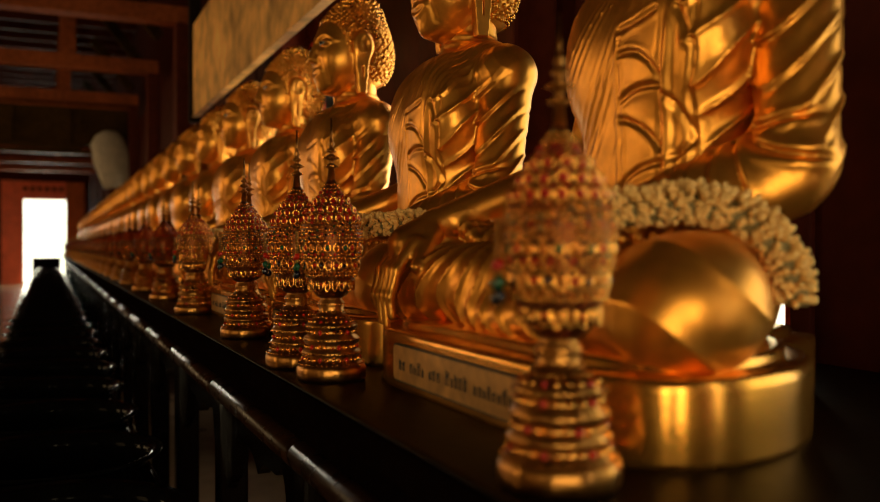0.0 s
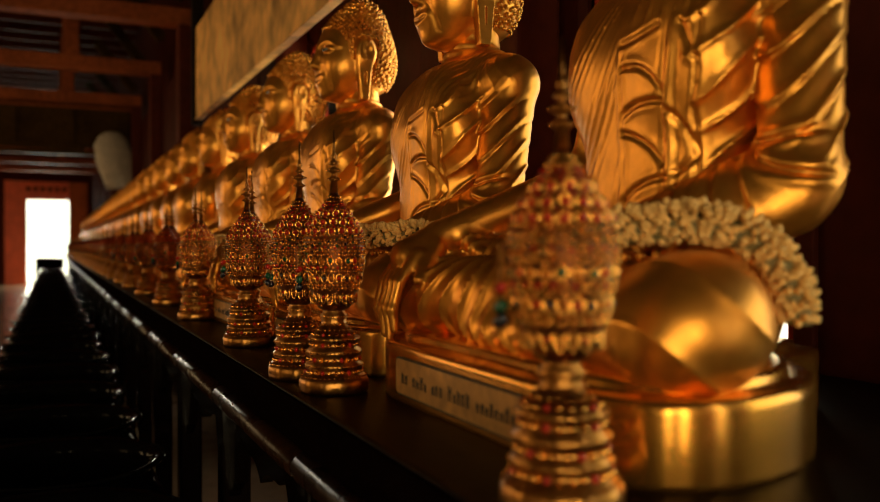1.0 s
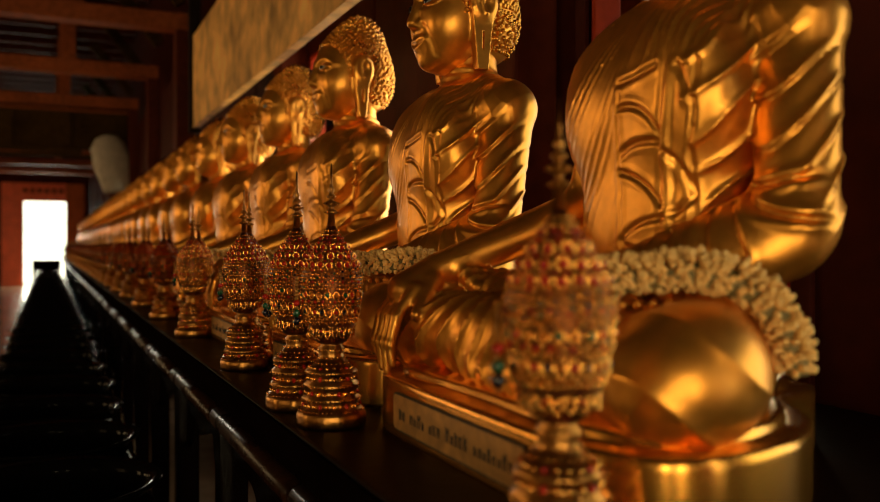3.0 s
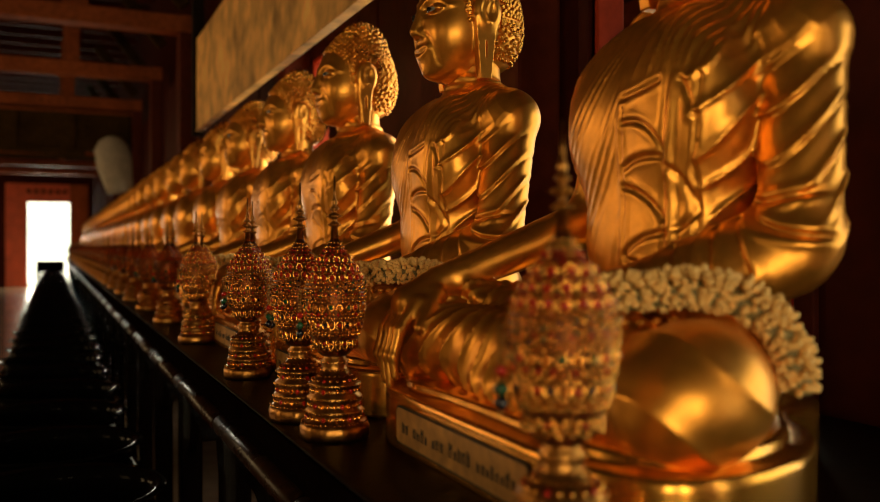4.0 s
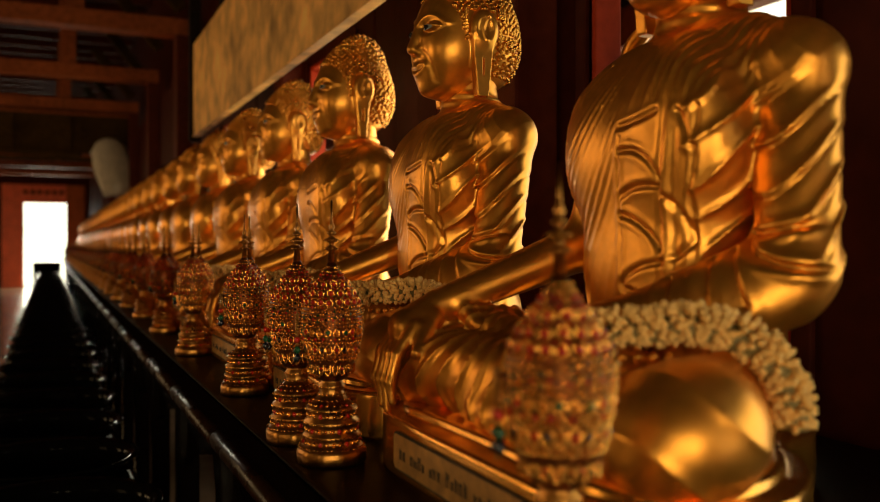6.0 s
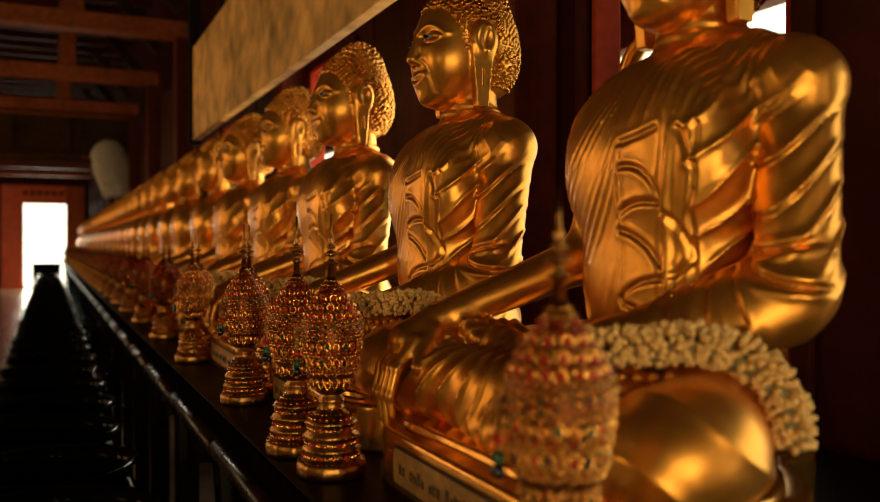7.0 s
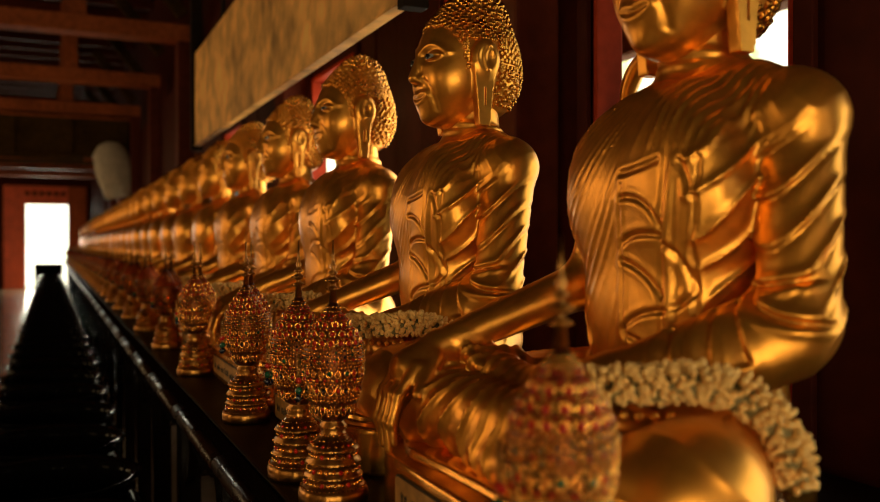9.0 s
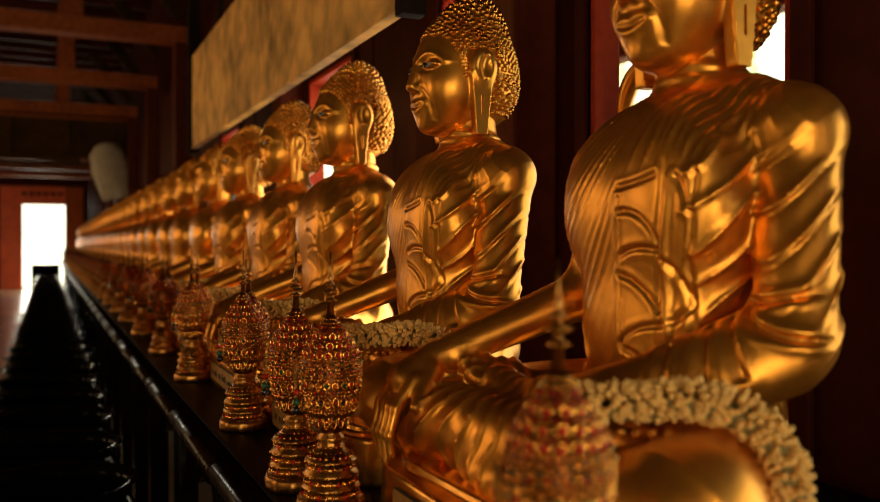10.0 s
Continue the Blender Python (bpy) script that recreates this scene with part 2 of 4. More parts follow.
    a = a + 0.0020 * ridge((slant + 0.010 + 0.008 * np.sin(33 * x + 19 * y + 6 * z)) * math.pi / 0.043, 5.0) * np.clip(u * 5, 0, 1)
    b = smin(b, drape, 0.02)
    sleeve = smin(a, b, 0.018)
    q = over(ELBOW)
    sleeve = sleeve + (0.0042 * np.exp(-(q / 0.0034) ** 2) - 0.0024 * np.exp(-((q - 0.0085) / 0.0050) ** 2)) * np.clip((-0.03 - x) / 0.03, 0, 1)
    d = smin(d, sleeve, 0.006 + 0.024 * np.clip((z - 0.40) / 0.08, 0, 1))
    d = smin(d, limb(p, (-0.19, -0.075, 0.195), (-0.215, 0.01, 0.185), 0.03, 0.022)[0], 0.015)
    d = smin(d, limb(p, (-0.215, 0.01, 0.185), (-0.215, 0.075, 0.18), 0.02, 0.012)[0], 0.012)
    # right arm reaching down over the shin
    a, u = limb(p, (0.0, 0.152, 0.472), (-0.035, 0.192, 0.29), 0.048, 0.034)
    b, v = limb(p, (-0.035, 0.192, 0.29), (-0.255, 0.228, 0.205), 0.034, 0.022)
    d = smin(d, smin(a, b, 0.02), 0.012)
    hand = limb(p, (-0.255, 0.228, 0.205), (-0.298, 0.23, 0.178), 0.022, 0.026)[0]
    for k in range(4):
        yy, low = 0.202 + 0.0175 * k, (0.086, 0.074, 0.078, 0.096)[k]
        f1 = limb(p, (-0.296, yy + 0.003, 0.182), (-0.324, yy + 0.001, 0.146), 0.0095, 0.0082)[0]
        f2 = limb(p, (-0.324, yy + 0.001, 0.146), (-0.3335, yy, 0.112), 0.0082, 0.0072)[0]
        f3 = limb(p, (-0.3335, yy, 0.112), (-0.331, yy - 0.001, low), 0.0072, 0.0050)[0]
        hand = smin(hand, smin(smin(f1, f2, 0.004), f3, 0.004), 0.0035)
    hand = smin(hand, limb(p, (-0.27, 0.205, 0.19), (-0.305, 0.182, 0.15), 0.012, 0.008)[0], 0.01)
    # folded legs under the robe
    legs = None
    for s in (-1, 1):
        a, u = limb(p, (-0.02, 0.055 * s, 0.145), (-0.215, 0.232 * s, 0.125), 0.07, 0.06)
        legs = a if legs is None else smin(legs, a, 0.03)
        legs = smin(legs, ellipsoid(p, (-0.238, 0.238 * s, 0.124), (0.066, 0.062, 0.056)), 0.03)
    a = limb(p, (-0.255, -0.235, 0.115), (-0.225, 0.10, 0.105), 0.05, 0.045)[0]
    b = limb(p, (-0.26, 0.235, 0.122), (-0.235, -0.07, 0.145), 0.052, 0.036)[0]
    legs = smin(legs, smin(a, b, 0.012), 0.02)
    legs = smin(legs, ellipsoid(p, (-0.215, -0.115, 0.168), (0.03, 0.06, 0.02)), 0.012)
    legs = smin(legs, ellipsoid(p, (-0.15, 0, 0.10), (0.15, 0.20, 0.045)), 0.03)
    # the upturned foot with its toes
    legs = smin(legs, limb(p, (-0.203, 0.150, 0.176), (-0.215, 0.02, 0.165), 0.026, 0.022)[0], 0.012)
    for k in range(5):
        toe = limb(p, (-0.226 + 0.0145 * k, 0.162 - 0.004 * k, 0.184), (-0.224 + 0.0145 * k, 0.203 - 0.007 * k, 0.201), 0.0095, (0.0105, 0.0085, 0.008, 0.0075, 0.007)[k])[0]
        legs = smin(legs, toe, 0.005)
    fan = (y - 0.10) / (0.34 - z) * 0.26 + 0.5 * (x + 0.26) + 0.012 * np.sin(z * 45)
    part_of = np.clip((-0.17 - x) / 0.05, 0, 1) * np.clip((y + 0.14) / 0.05, 0, 1)
    legs = legs - 0.0065 * ridge(fan * math.pi / 0.045 + 0.7 * np.sin(y * 26), 2.2) * part_of
    lap = np.clip((x + 0.20) / 0.06, 0, 1)
    legs = legs - 0.004 * ridge((x * 0.8 + np.abs(y) * 0.6) * math.pi / 0.04, 2) * lap * np.clip((z - 0.12) / 0.03, 0, 1)
    knee = np.clip((-0.16 - x) / 0.04, 0, 1) * np.clip((np.abs(y) - 0.16) / 0.04, 0, 1)
    legs = legs - 0.0032 * knee * ridge((0.75 * z + 0.55 * x + 0.25 * np.abs(y) + 0.012 * np.sin(28 * y)) * math.pi / 0.062 + 0.9, 3)
    d = smin(d, legs, 0.014)
    d = smin(d, hand, 0.004)
    d = smin(d, limb(p, (0.0, 0, 0.50), (-0.004, 0, 0.60), 0.056, 0.05)[0], 0.022)
    for zz in (0.545, 0.560):
        ring = np.hypot(np.hypot(x, y) - 0.0525, z - zz + 0.12 * x) - 0.0055
        d = smin(d, ring, 0.006)
    # close pleats run over the left shoulder down to the top of the hem
    fan = (y + 0.098) / np.maximum(z - 0.20, 0.05) * 0.28
    gather = np.clip((0.046 - np.abs(fan)) / 0.010, 0, 1) * np.clip((z - 0.425) / 0.05, 0, 1) * np.clip((0.548 - z) / 0.02, 0, 1) * np.clip((0.05 - x) / 0.05, 0, 1)
    gather = gather * np.clip((np.hypot(x, y) - 0.072) / 0.015, 0, 1)
    return d - 0.0036 * ridge(fan * math.pi / 0.0105, 1.5) * gather


def head(p):
    x, y, z = p
    w = np.abs(y)
    q = (x, w, z)
    d = ellipsoid(p, (-0.010, 0, 0.693), (0.096, 0.080, 0.105))
    d = smin(d, ellipsoid(p, (0.006, 0, 0.774), (0.054, 0.050, 0.054)), 0.030)
    d = smin(d, ellipsoid(p, (0.026, 0, 0.652), (0.062, 0.064, 0.072)), 0.03)
    d = smin(d, ellipsoid(p, (-0.045, 0, 0.655), (0.068, 0.068, 0.088)), 0.03)
    d = smin(d, ellipsoid(p, (-0.068, 0, 0.592), (0.036, 0.037, 0.028)), 0.035)
    d = smin(d, ellipsoid(q, (-0.055, 0.035, 0.640), (0.045, 0.03, 0.035)), 0.03)
    # brow ridges over hollow eye sockets
    d = -smin(-d, ellipsoid(q, (-0.119, 0.034, 0.685), (0.021, 0.025, 0.0135)), 0.008)
    brow = near_curve(w, z, bend((0.008, 0.694), (0.032, 0.722), (0.062, 0.688)))
    d = d - 0.0030 * np.exp(-(brow / 0.0042) ** 2) * (x < -0.04)
    d = smin(d, ellipsoid(q, (-0.0975, 0.033, 0.6830), (0.0145, 0.021, 0.0090)), 0.004)
    lid = near_curve(w, z, bend((0.014, 0.682), (0.033, 0.699), (0.056, 0.683)))
    d = d - 0.0014 * np.exp(-(lid / 0.0028) ** 2) * (x < -0.05)
    # nose
    n = limb(p, (-0.106, 0, 0.70), (-0.124, 0, 0.648), 0.0075, 0.0105)[0]
    n = smin(n, ellipsoid(q, (-0.113, 0.0105, 0.643), (0.011, 0.0075, 0.0075)), 0.006)
    d = smin(d, n, 0.010)
    # mouth
    d = smin(d, ellipsoid(p, (-0.097, 0, 0.611), (0.0145, 0.030, 0.024)), 0.015)
    up = near_curve(w, z, bend((0, 0.6165), (0.012, 0.6225), (0.028, 0.6175)))
    lo = near_curve(w, z, bend((0, 0.6025), (0.013, 0.6025), (0.026, 0.6135)))
    line = near_curve(w, z, bend((0, 0.6105), (0.014, 0.6085), (0.030, 0.6175)))
    f = x < -0.06
    d = d - 0.0024 * np.exp(-(up / 0.0042) ** 2) * f - 0.0028 * np.exp(-(lo / 0.0050) ** 2) * f + 0.0016 * np.exp(-(line / 0.0022) ** 2) * f
    cheek = near_curve(w, z, bend((0.017, 0.644), (0.043, 0.630), (0.034, 0.588)))
    d = d + 0.0020 * np.exp(-(cheek / 0.0042) ** 2) * f
    d = smin(d, ellipsoid(p, (-0.089, 0, 0.578), (0.018, 0.018, 0.014)), 0.012)
    # long ears with a rolled rim and a slit lobe
    ear = ellipsoid(q, (-0.018, 0.081, 0.677), (0.029, 0.014, 0.038))
    ear = -smin(-ear, ellipsoid(q, (-0.021, 0.096, 0.680), (0.0185, 0.0085, 0.0265)), 0.003)
    inner = near_curve(x, z, bend((-0.014, 0.70), (-0.032, 0.68), (-0.018, 0.658)))
    ear = ear - 0.004 * np.exp(-(inner / 0.0034) ** 2) * (w > 0.075)
    lobe = np.maximum(np.maximum(np.abs(x + 0.022) - 0.0145 + 0.10 * np.clip(0.62 - z, -0.1, 0.1), np.abs(w - 0.0775) - 0.0065), np.abs(z - 0.612) - 0.052) - 0.003
    lobe = np.maximum(lobe, -(np.maximum(np.abs(x + 0.022) - 0.0016, np.maximum(np.abs(z - 0.61) - 0.017, 0.079 - w))))
    ear = smin(ear, lobe, 0.006)
    d = smin(d, ear, 0.005)
    return d


def nets(fun, lo, hi, h):
    """Quads over the surface where fun changes sign."""
    ax = [np.arange(lo[i] - h, hi[i] + 2 * h, h) for i in range(3)]
    m = 4
    mid = [a[::m] + 0.5 * (m - 1) * h for a in ax]
    rough = fun(np.meshgrid(*mid, indexing="ij"))
    for k in range(3):
        rough = np.repeat(rough, m, axis=k)
    f = rough[:len(ax[0]), :len(ax[1]), :len(ax[2])].copy()
    band = np.argwhere(np.abs(f) < 4.5 * h + 0.008)
    f[tuple(band.T)] = fun([ax[k][band[:, k]] for k in range(3)])
    n = f.shape
    c = tuple(k - 1 for k in n)
    total, count = np.zeros(c + (3,)), np.zeros(c)
    base = np.stack(np.meshgrid(*[np.arange(k) for k in c], indexing="ij"), -1).astype(float)
    corners = list(np.ndindex(2, 2, 2))

    def at(o):
        return f[o[0]:o[0] + c[0], o[1]:o[1] + c[1], o[2]:o[2] + c[2]]

    for o in corners:
        for k in range(3):
            if o[k] == 0:
                e = list(o)
                e[k] = 1
                fa, fb = at(o), at(e)
                cross = (fa < 0) != (fb < 0)
                u = np.where(cross, fa / np.where(cross, fa - fb, 1), 0)
                for m in range(3):
                    total[..., m] += np.where(cross, o[m] + (u if m == k else 0), 0)
                count += cross
    live = count > 0
    ids = np.full(c, -1, np.int64)
    ids[live] = np.arange(live.sum())
    verts = (base[live] + total[live] / count[live][:, None]) * h + np.array([a[0] for a in ax])
    quads = []
    for k in range(3):
        i, j = (k + 1) % 3, (k + 2) % 3
        sl0, sl1 = [slice(1, m - 1) for m in n], [slice(1, m - 1) for m in n]
        sl0[k], sl1[k] = slice(0, n[k] - 1), slice(1, n[k])
        fa, fb = f[tuple(sl0)], f[tuple(sl1)]
        for sign in (0, 1):
            hit = (fa < 0) & (fb >= 0) if sign == 0 else (fa >= 0) & (fb < 0)
            w = np.argwhere(hit)
            w[:, i] += 1
            w[:, j] += 1

            def cell(di, dj):
                q = w.copy()
                q[:, i] += di
                q[:, j] += dj
                return ids[q[:, 0], q[:, 1], q[:, 2]]
            q = np.stack([cell(-1, -1), cell(0, -1), cell(0, 0), cell(-1, 0)], 1)
            quads.append(q if sign == 0 else q[:, ::-1])
    return verts, np.concatenate(quads)


# plan of the moulded base: flat front, round knees, narrowing to the back
def base_plan(grow=0.0):
    half = [(-0.338, 0.0), (-0.338, 0.10), (-0.338, 0.19), (-0.334, 0.225), (-0.322, 0.258), (-0.300, 0.285), (-0.270, 0.300),
            (-0.235, 0.303), (-0.195, 0.298), (-0.15, 0.284), (-0.105, 0.258), (-0.065, 0.224), (-0.035, 0.185), (-0.018, 0.150), (0.0, 0.130), (0.06, 0.11), (0.105, 0.075), (0.115, 0.0)]
    pts = half + [(x, -y) for x, y in reversed(half[1:-1])]
    cx = -0.11
    out = []
    for x, y in pts:
        d = math.hypot(x - cx, y)
        out.append((cx + (x - cx) * (1 + grow / d), y * (1 + grow / d)))
    return out


def statue_mesh(name, fine_body, fine_head, spacing, sides):
    verts, faces, mats = [], [], []

    def take(v, f, m):
        k = len(verts)
        verts.extend(map(tuple, v))
        faces.extend(tuple(int(i) + k for i in q) for q in f)
        mats.extend([m] * len(f))

    take(*nets(body, (-0.36, -0.33, 0.045), (0.13, 0.31, 0.60), fine_body), 0)
    # the head turns a little to the statue's left
    cs, sn = math.cos(radians(3)), math.sin(radians(3))

    def turned(v):
        return [(q[0] * cs - q[1] * sn, q[0] * sn + q[1] * cs, q[2]) for q in v]

    hv, hq = nets(head, (-0.15, -0.105, 0.545), (0.12, 0.105, 0.845), fine_head)
    take(turned(hv), hq, 0)
    # base: foot, body, top rim and the hem of the robe
    rows = [(-0.002, 0.0), (0.0, 0.002), (0.0, 0.006), (0.0, 0.060), (0.0, 0.064), (-0.001, 0.0685), (-0.0035, 0.0712), (-0.007, 0.072),
            (-0.028, 0.072), (-0.030, 0.074), (-0.030, 0.079), (-0.033, 0.082), (-0.040, 0.083), (-0.09, 0.084)]
    n = len(base_plan())
    v, f = [], []
    for g, z in rows:
        v += [(x, y, z) for x, y in base_plan(g)]
    for i in range(len(rows) - 1):
        f += [(i * n + k, i * n + n + k, i * n + n + (k + 1) % n, i * n + (k + 1) % n) for k in range(n)]
    f.append(tuple((len(rows) - 1) * n + k for k in range(n - 1, -1, -1)))
    take(v, f, 3)
    # snail curls spread over the scalp
    hv, hq = nets(head, (-0.15, -0.105, 0.545), (0.12, 0.105, 0.845), 0.006)
    lines_x, lines_z = [-0.13, -0.105, -0.075, -0.060, -0.052, -0.024, 0.004, 0.014, 0.2], [0.748, 0.748, 0.736, 0.70, 0.662, 0.652, 0.632, 0.602, 0.598]
    ok = [p for p in hv if p[2] > np.interp(p[0], lines_x, lines_z) and not (abs(p[1]) > 0.07 and p[2] < 0.716 and -0.050 < p[0] < 0.012)]
    rng = random.Random(4)
    kept = []
    golden = math.pi * (3 - math.sqrt(5))
    dense = np.array(ok)
    axis = np.array((-0.005, 0, 0.70))
    ways = dense - axis
    ways /= np.linalg.norm(ways, axis=1)[:, None]
    total = int(4 * math.pi * 0.0092 / (spacing * spacing * 0.86))
    for k in range(total):
        zz = 1 - 2 * (k + 0.5) / total
        r = math.sqrt(1 - zz * zz)
        w = np.array((r * math.cos(golden * k), r * math.sin(golden * k), zz)) + np.array([rng.uniform(-0.022, 0.022) for _ in range(3)])
        w /= np.linalg.norm(w)
        dots = ways @ w
        i = int(dots.argmax())
        if dots[i] < 0.9965:
            continue
        kept.append((Vector(dense[i]), Vector(w)))
    ring = [(1.0, -0.3), (0.97, 0.30), (0.62, 0.72), (0.26, 0.50)] if sides > 5 else [(1.0, -0.2), (0.62, 0.7)]
    for c, w in kept:
        turn = w.to_track_quat("Z", "Y").to_matrix()
        r = spacing * (0.485 if sides > 6 else 0.49) * rng.uniform(0.92, 1.08)
        v, f = [], []
        for a, b in ring:
            for s in range(sides):
                t = 2 * math.pi * s / sides
                v.append(c + turn @ Vector((a * r * math.cos(t), a * r * math.sin(t), b * r * 1.35)))
        v.append(c + turn @ Vector((0, 0, (0.80 if sides > 5 else 1.1) * r)))
        for i in range(len(ring) - 1):
            f += [(i * sides + s, i * sides + (s + 1) % sides, (i + 1) * sides + (s + 1) % sides, (i + 1) * sides + s) for s in range(sides)]
        i = (len(ring) - 1) * sides
        f += [(i + s, i + (s + 1) % sides, len(v) - 1) for s in range(sides)]
        take(turned(v), f, 1)
    # inlaid eyes: a shell almond and a dark pupil
    if sides > 5:
        for s in (-1, 1):
            for rx, rz, m, out in ((0.0165, 0.0050, 2, 0.0), (0.0098, 0.0049, 4, 0.0008)):
                v = [(-0.1152 - out, s * 0.0335, 0.682)]
                for k in range(16):
                    t = 2 * math.pi * k / 16
                    yy, hh = math.cos(t) * rx, math.sin(t) * rz
                    v.append((-0.1145 - out + abs(yy + 0.002 * s) * 0.25 + 8 * yy * yy, s * 0.0335 + yy, 0.682 + hh))
                f = [(0, 1 + k, 1 + (k + 1) % 16) if s < 0 else (0, 1 + (k + 1) % 16, 1 + k) for k in range(16)]
                take(turned(v), f, m)
    me = mesh(name, verts, faces, [GOLD, CURL, EYEWHITE, BASEGOLD, EYEDARK], True, mats)
    return me


def sharpen(me, degrees=50):
    """Hard creases where the base turns, smooth elsewhere."""
    bm = bmesh.new()
    bm.from_mesh(me)
    for e in bm.edges:
        if len(e.link_faces) == 2 and e.link_faces[0].material_index == 3 and e.calc_face_angle(0) > radians(degrees):
            e.smooth = False
    bm.to_mesh(me)
    bm.free()
    return me


FINE = sharpen(statue_mesh("seated_statue", 0.0025, 0.0020, 0.0102, 8))
MIDDLE = statue_mesh("seated_statue", 0.0042, 0.0034, 0.0118, 6)
COARSE = statue_mesh("seated_statue", 0.0095, 0.0065, 0.017, 4)
for k in range(COUNT):
    st = new("seated_statue", FINE if k < 2 else MIDDLE if k < 5 else COARSE)
    st.matrix_world = pose(ROWX + (0.0, 0.004, -0.003, 0.005)[k % 4], FIRST + STEP * k, TOP, 0, 0, (0, -1.2, 0.8, -0.5)[k % 4])
    tagged(st, "gilded bronze seated statue in a pleated robe on its moulded base", "statue", "statues along the altar table")

# ---- the hall ----
structure("floor", box(-5.2, 1.3, -4.2, 27.0, -0.1, 0.0), TILE, "polished pale stone floor of the long hall")
structure("ground", box(-200, 200, -200, 300, -0.3, -0.12), PLASTER, "dusty open ground outside the hall")
structure("ceiling", box(-5.2, 1.4, -4.2, 26.2, 4.35, 4.45), DARKROOF, "near-black boarded ceiling of the hall")

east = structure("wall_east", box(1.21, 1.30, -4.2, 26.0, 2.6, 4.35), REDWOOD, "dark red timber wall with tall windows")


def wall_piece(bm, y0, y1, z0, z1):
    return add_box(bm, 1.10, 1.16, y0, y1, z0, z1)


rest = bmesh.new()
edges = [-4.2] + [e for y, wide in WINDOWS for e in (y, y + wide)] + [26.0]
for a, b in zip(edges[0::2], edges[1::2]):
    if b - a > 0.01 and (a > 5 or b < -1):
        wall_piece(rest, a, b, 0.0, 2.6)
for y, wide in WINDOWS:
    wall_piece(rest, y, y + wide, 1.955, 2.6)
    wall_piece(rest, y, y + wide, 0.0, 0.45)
# infill added low in one window to trim the bright patch under the arm
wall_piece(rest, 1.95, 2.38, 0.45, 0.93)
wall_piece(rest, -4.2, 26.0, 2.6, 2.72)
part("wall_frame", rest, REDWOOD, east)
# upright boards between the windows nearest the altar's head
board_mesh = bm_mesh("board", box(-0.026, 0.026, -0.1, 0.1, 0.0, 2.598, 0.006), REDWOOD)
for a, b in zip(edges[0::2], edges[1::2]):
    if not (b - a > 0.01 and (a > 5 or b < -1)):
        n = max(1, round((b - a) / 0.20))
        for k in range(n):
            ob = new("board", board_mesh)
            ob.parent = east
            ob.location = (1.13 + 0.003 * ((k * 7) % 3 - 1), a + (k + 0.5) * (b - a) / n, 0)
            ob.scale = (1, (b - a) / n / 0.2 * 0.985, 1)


def window(y, wide, scroll):
    """A tall open window with a red casing and sill; one has a gilded scroll at its jamb."""
    w = empty("window", (1.13, y, 0.45), "tall open window with a red painted casing in a daylit tone", "window", kind="structure")
    for name, b in (("jamb", (-0.036, 0.034, wide - 0.012, wide + 0.002, 0, 1.505)), ("jamb", (-0.036, 0.034, -0.002, 0.012, 0, 1.505)),
                    ("lintel", (-0.036, 0.034, -0.002, wide + 0.002, 1.49, 1.508)), ("sill", (-0.06, 0.05, -0.01, wide + 0.01, -0.02, 0.018))):
        part(name, box(*b, 0.004), REDTRIM, w)
    part("architrave", add_box(box(-0.048, -0.034, wide + 0.01, wide + 0.05, -0.02, 1.53, 0.004), -0.048, -0.034, -0.05, -0.01, -0.02, 1.53, 0.004), REDWOOD, w)
    if not scroll:
        return w
    bm = bmesh.new()
    v = []
    for k in range(25):
        u = k / 24
        a = radians(185 - 150 * u)
        cy, cz, r = wide - 0.165 - 0.03 * u, 1.03, 0.085 + 0.02 * u
        t = 0.016 * math.sin(math.pi * min(1, 0.15 + u)) + 0.004
        c = Vector((-0.02, cy - r * math.cos(a) * 0.8, cz + r * math.sin(a)))
        out = Vector((0, -math.cos(a), math.sin(a)))
        v.append([bm.verts.new(c + out * t * math.cos(q) + Vector((t * math.sin(q), 0, 0))) for q in (0, 1.05, 2.09, 3.14, 4.19, 5.24)])
    for r0, r1 in zip(v[:-1], v[1:]):
        for q in range(6):
            bm.faces.new((r0[q], r0[(q + 1) % 6], r1[(q + 1) % 6], r1[q]))
    part("scroll", bm, GOLD, w, "gilded curved scroll", True)
    return w


for y, wide in WINDOWS:
    window(y, wide, y == 1.03)

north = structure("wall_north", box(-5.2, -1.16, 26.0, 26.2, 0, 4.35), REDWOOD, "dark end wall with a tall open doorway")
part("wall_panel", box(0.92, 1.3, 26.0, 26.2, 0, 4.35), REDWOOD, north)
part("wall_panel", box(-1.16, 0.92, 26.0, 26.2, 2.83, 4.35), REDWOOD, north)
door = empty("door_north", (0, 25.95, 0), "open doorway with broad red painted posts", "door", kind="structure")
# left post and lintel take the lit red, the right post a red-brown
part("door_post", box(-1.16, -0.62, -0.02, 0.2, 0, 2.83, 0.01), LITRED, door)
part("door_post", box(0.446, 0.92, -0.02, 0.2, 0, 2.83, 0.01), BEAM, door)
part("lintel", box(-0.62, 0.446, -0.02, 0.2, 2.33, 2.83, 0.01), LITRED, door)
for k in range(6):
    part("boss", mesh("boss", *lathe([(0.06, 0), (0.055, 0.03), (0.02, 0.05)], 12), OCHRE, True), None, door).matrix_local = pose(-0.58 + 0.18 * k, -0.02, 2.62, 90, 0, 0)

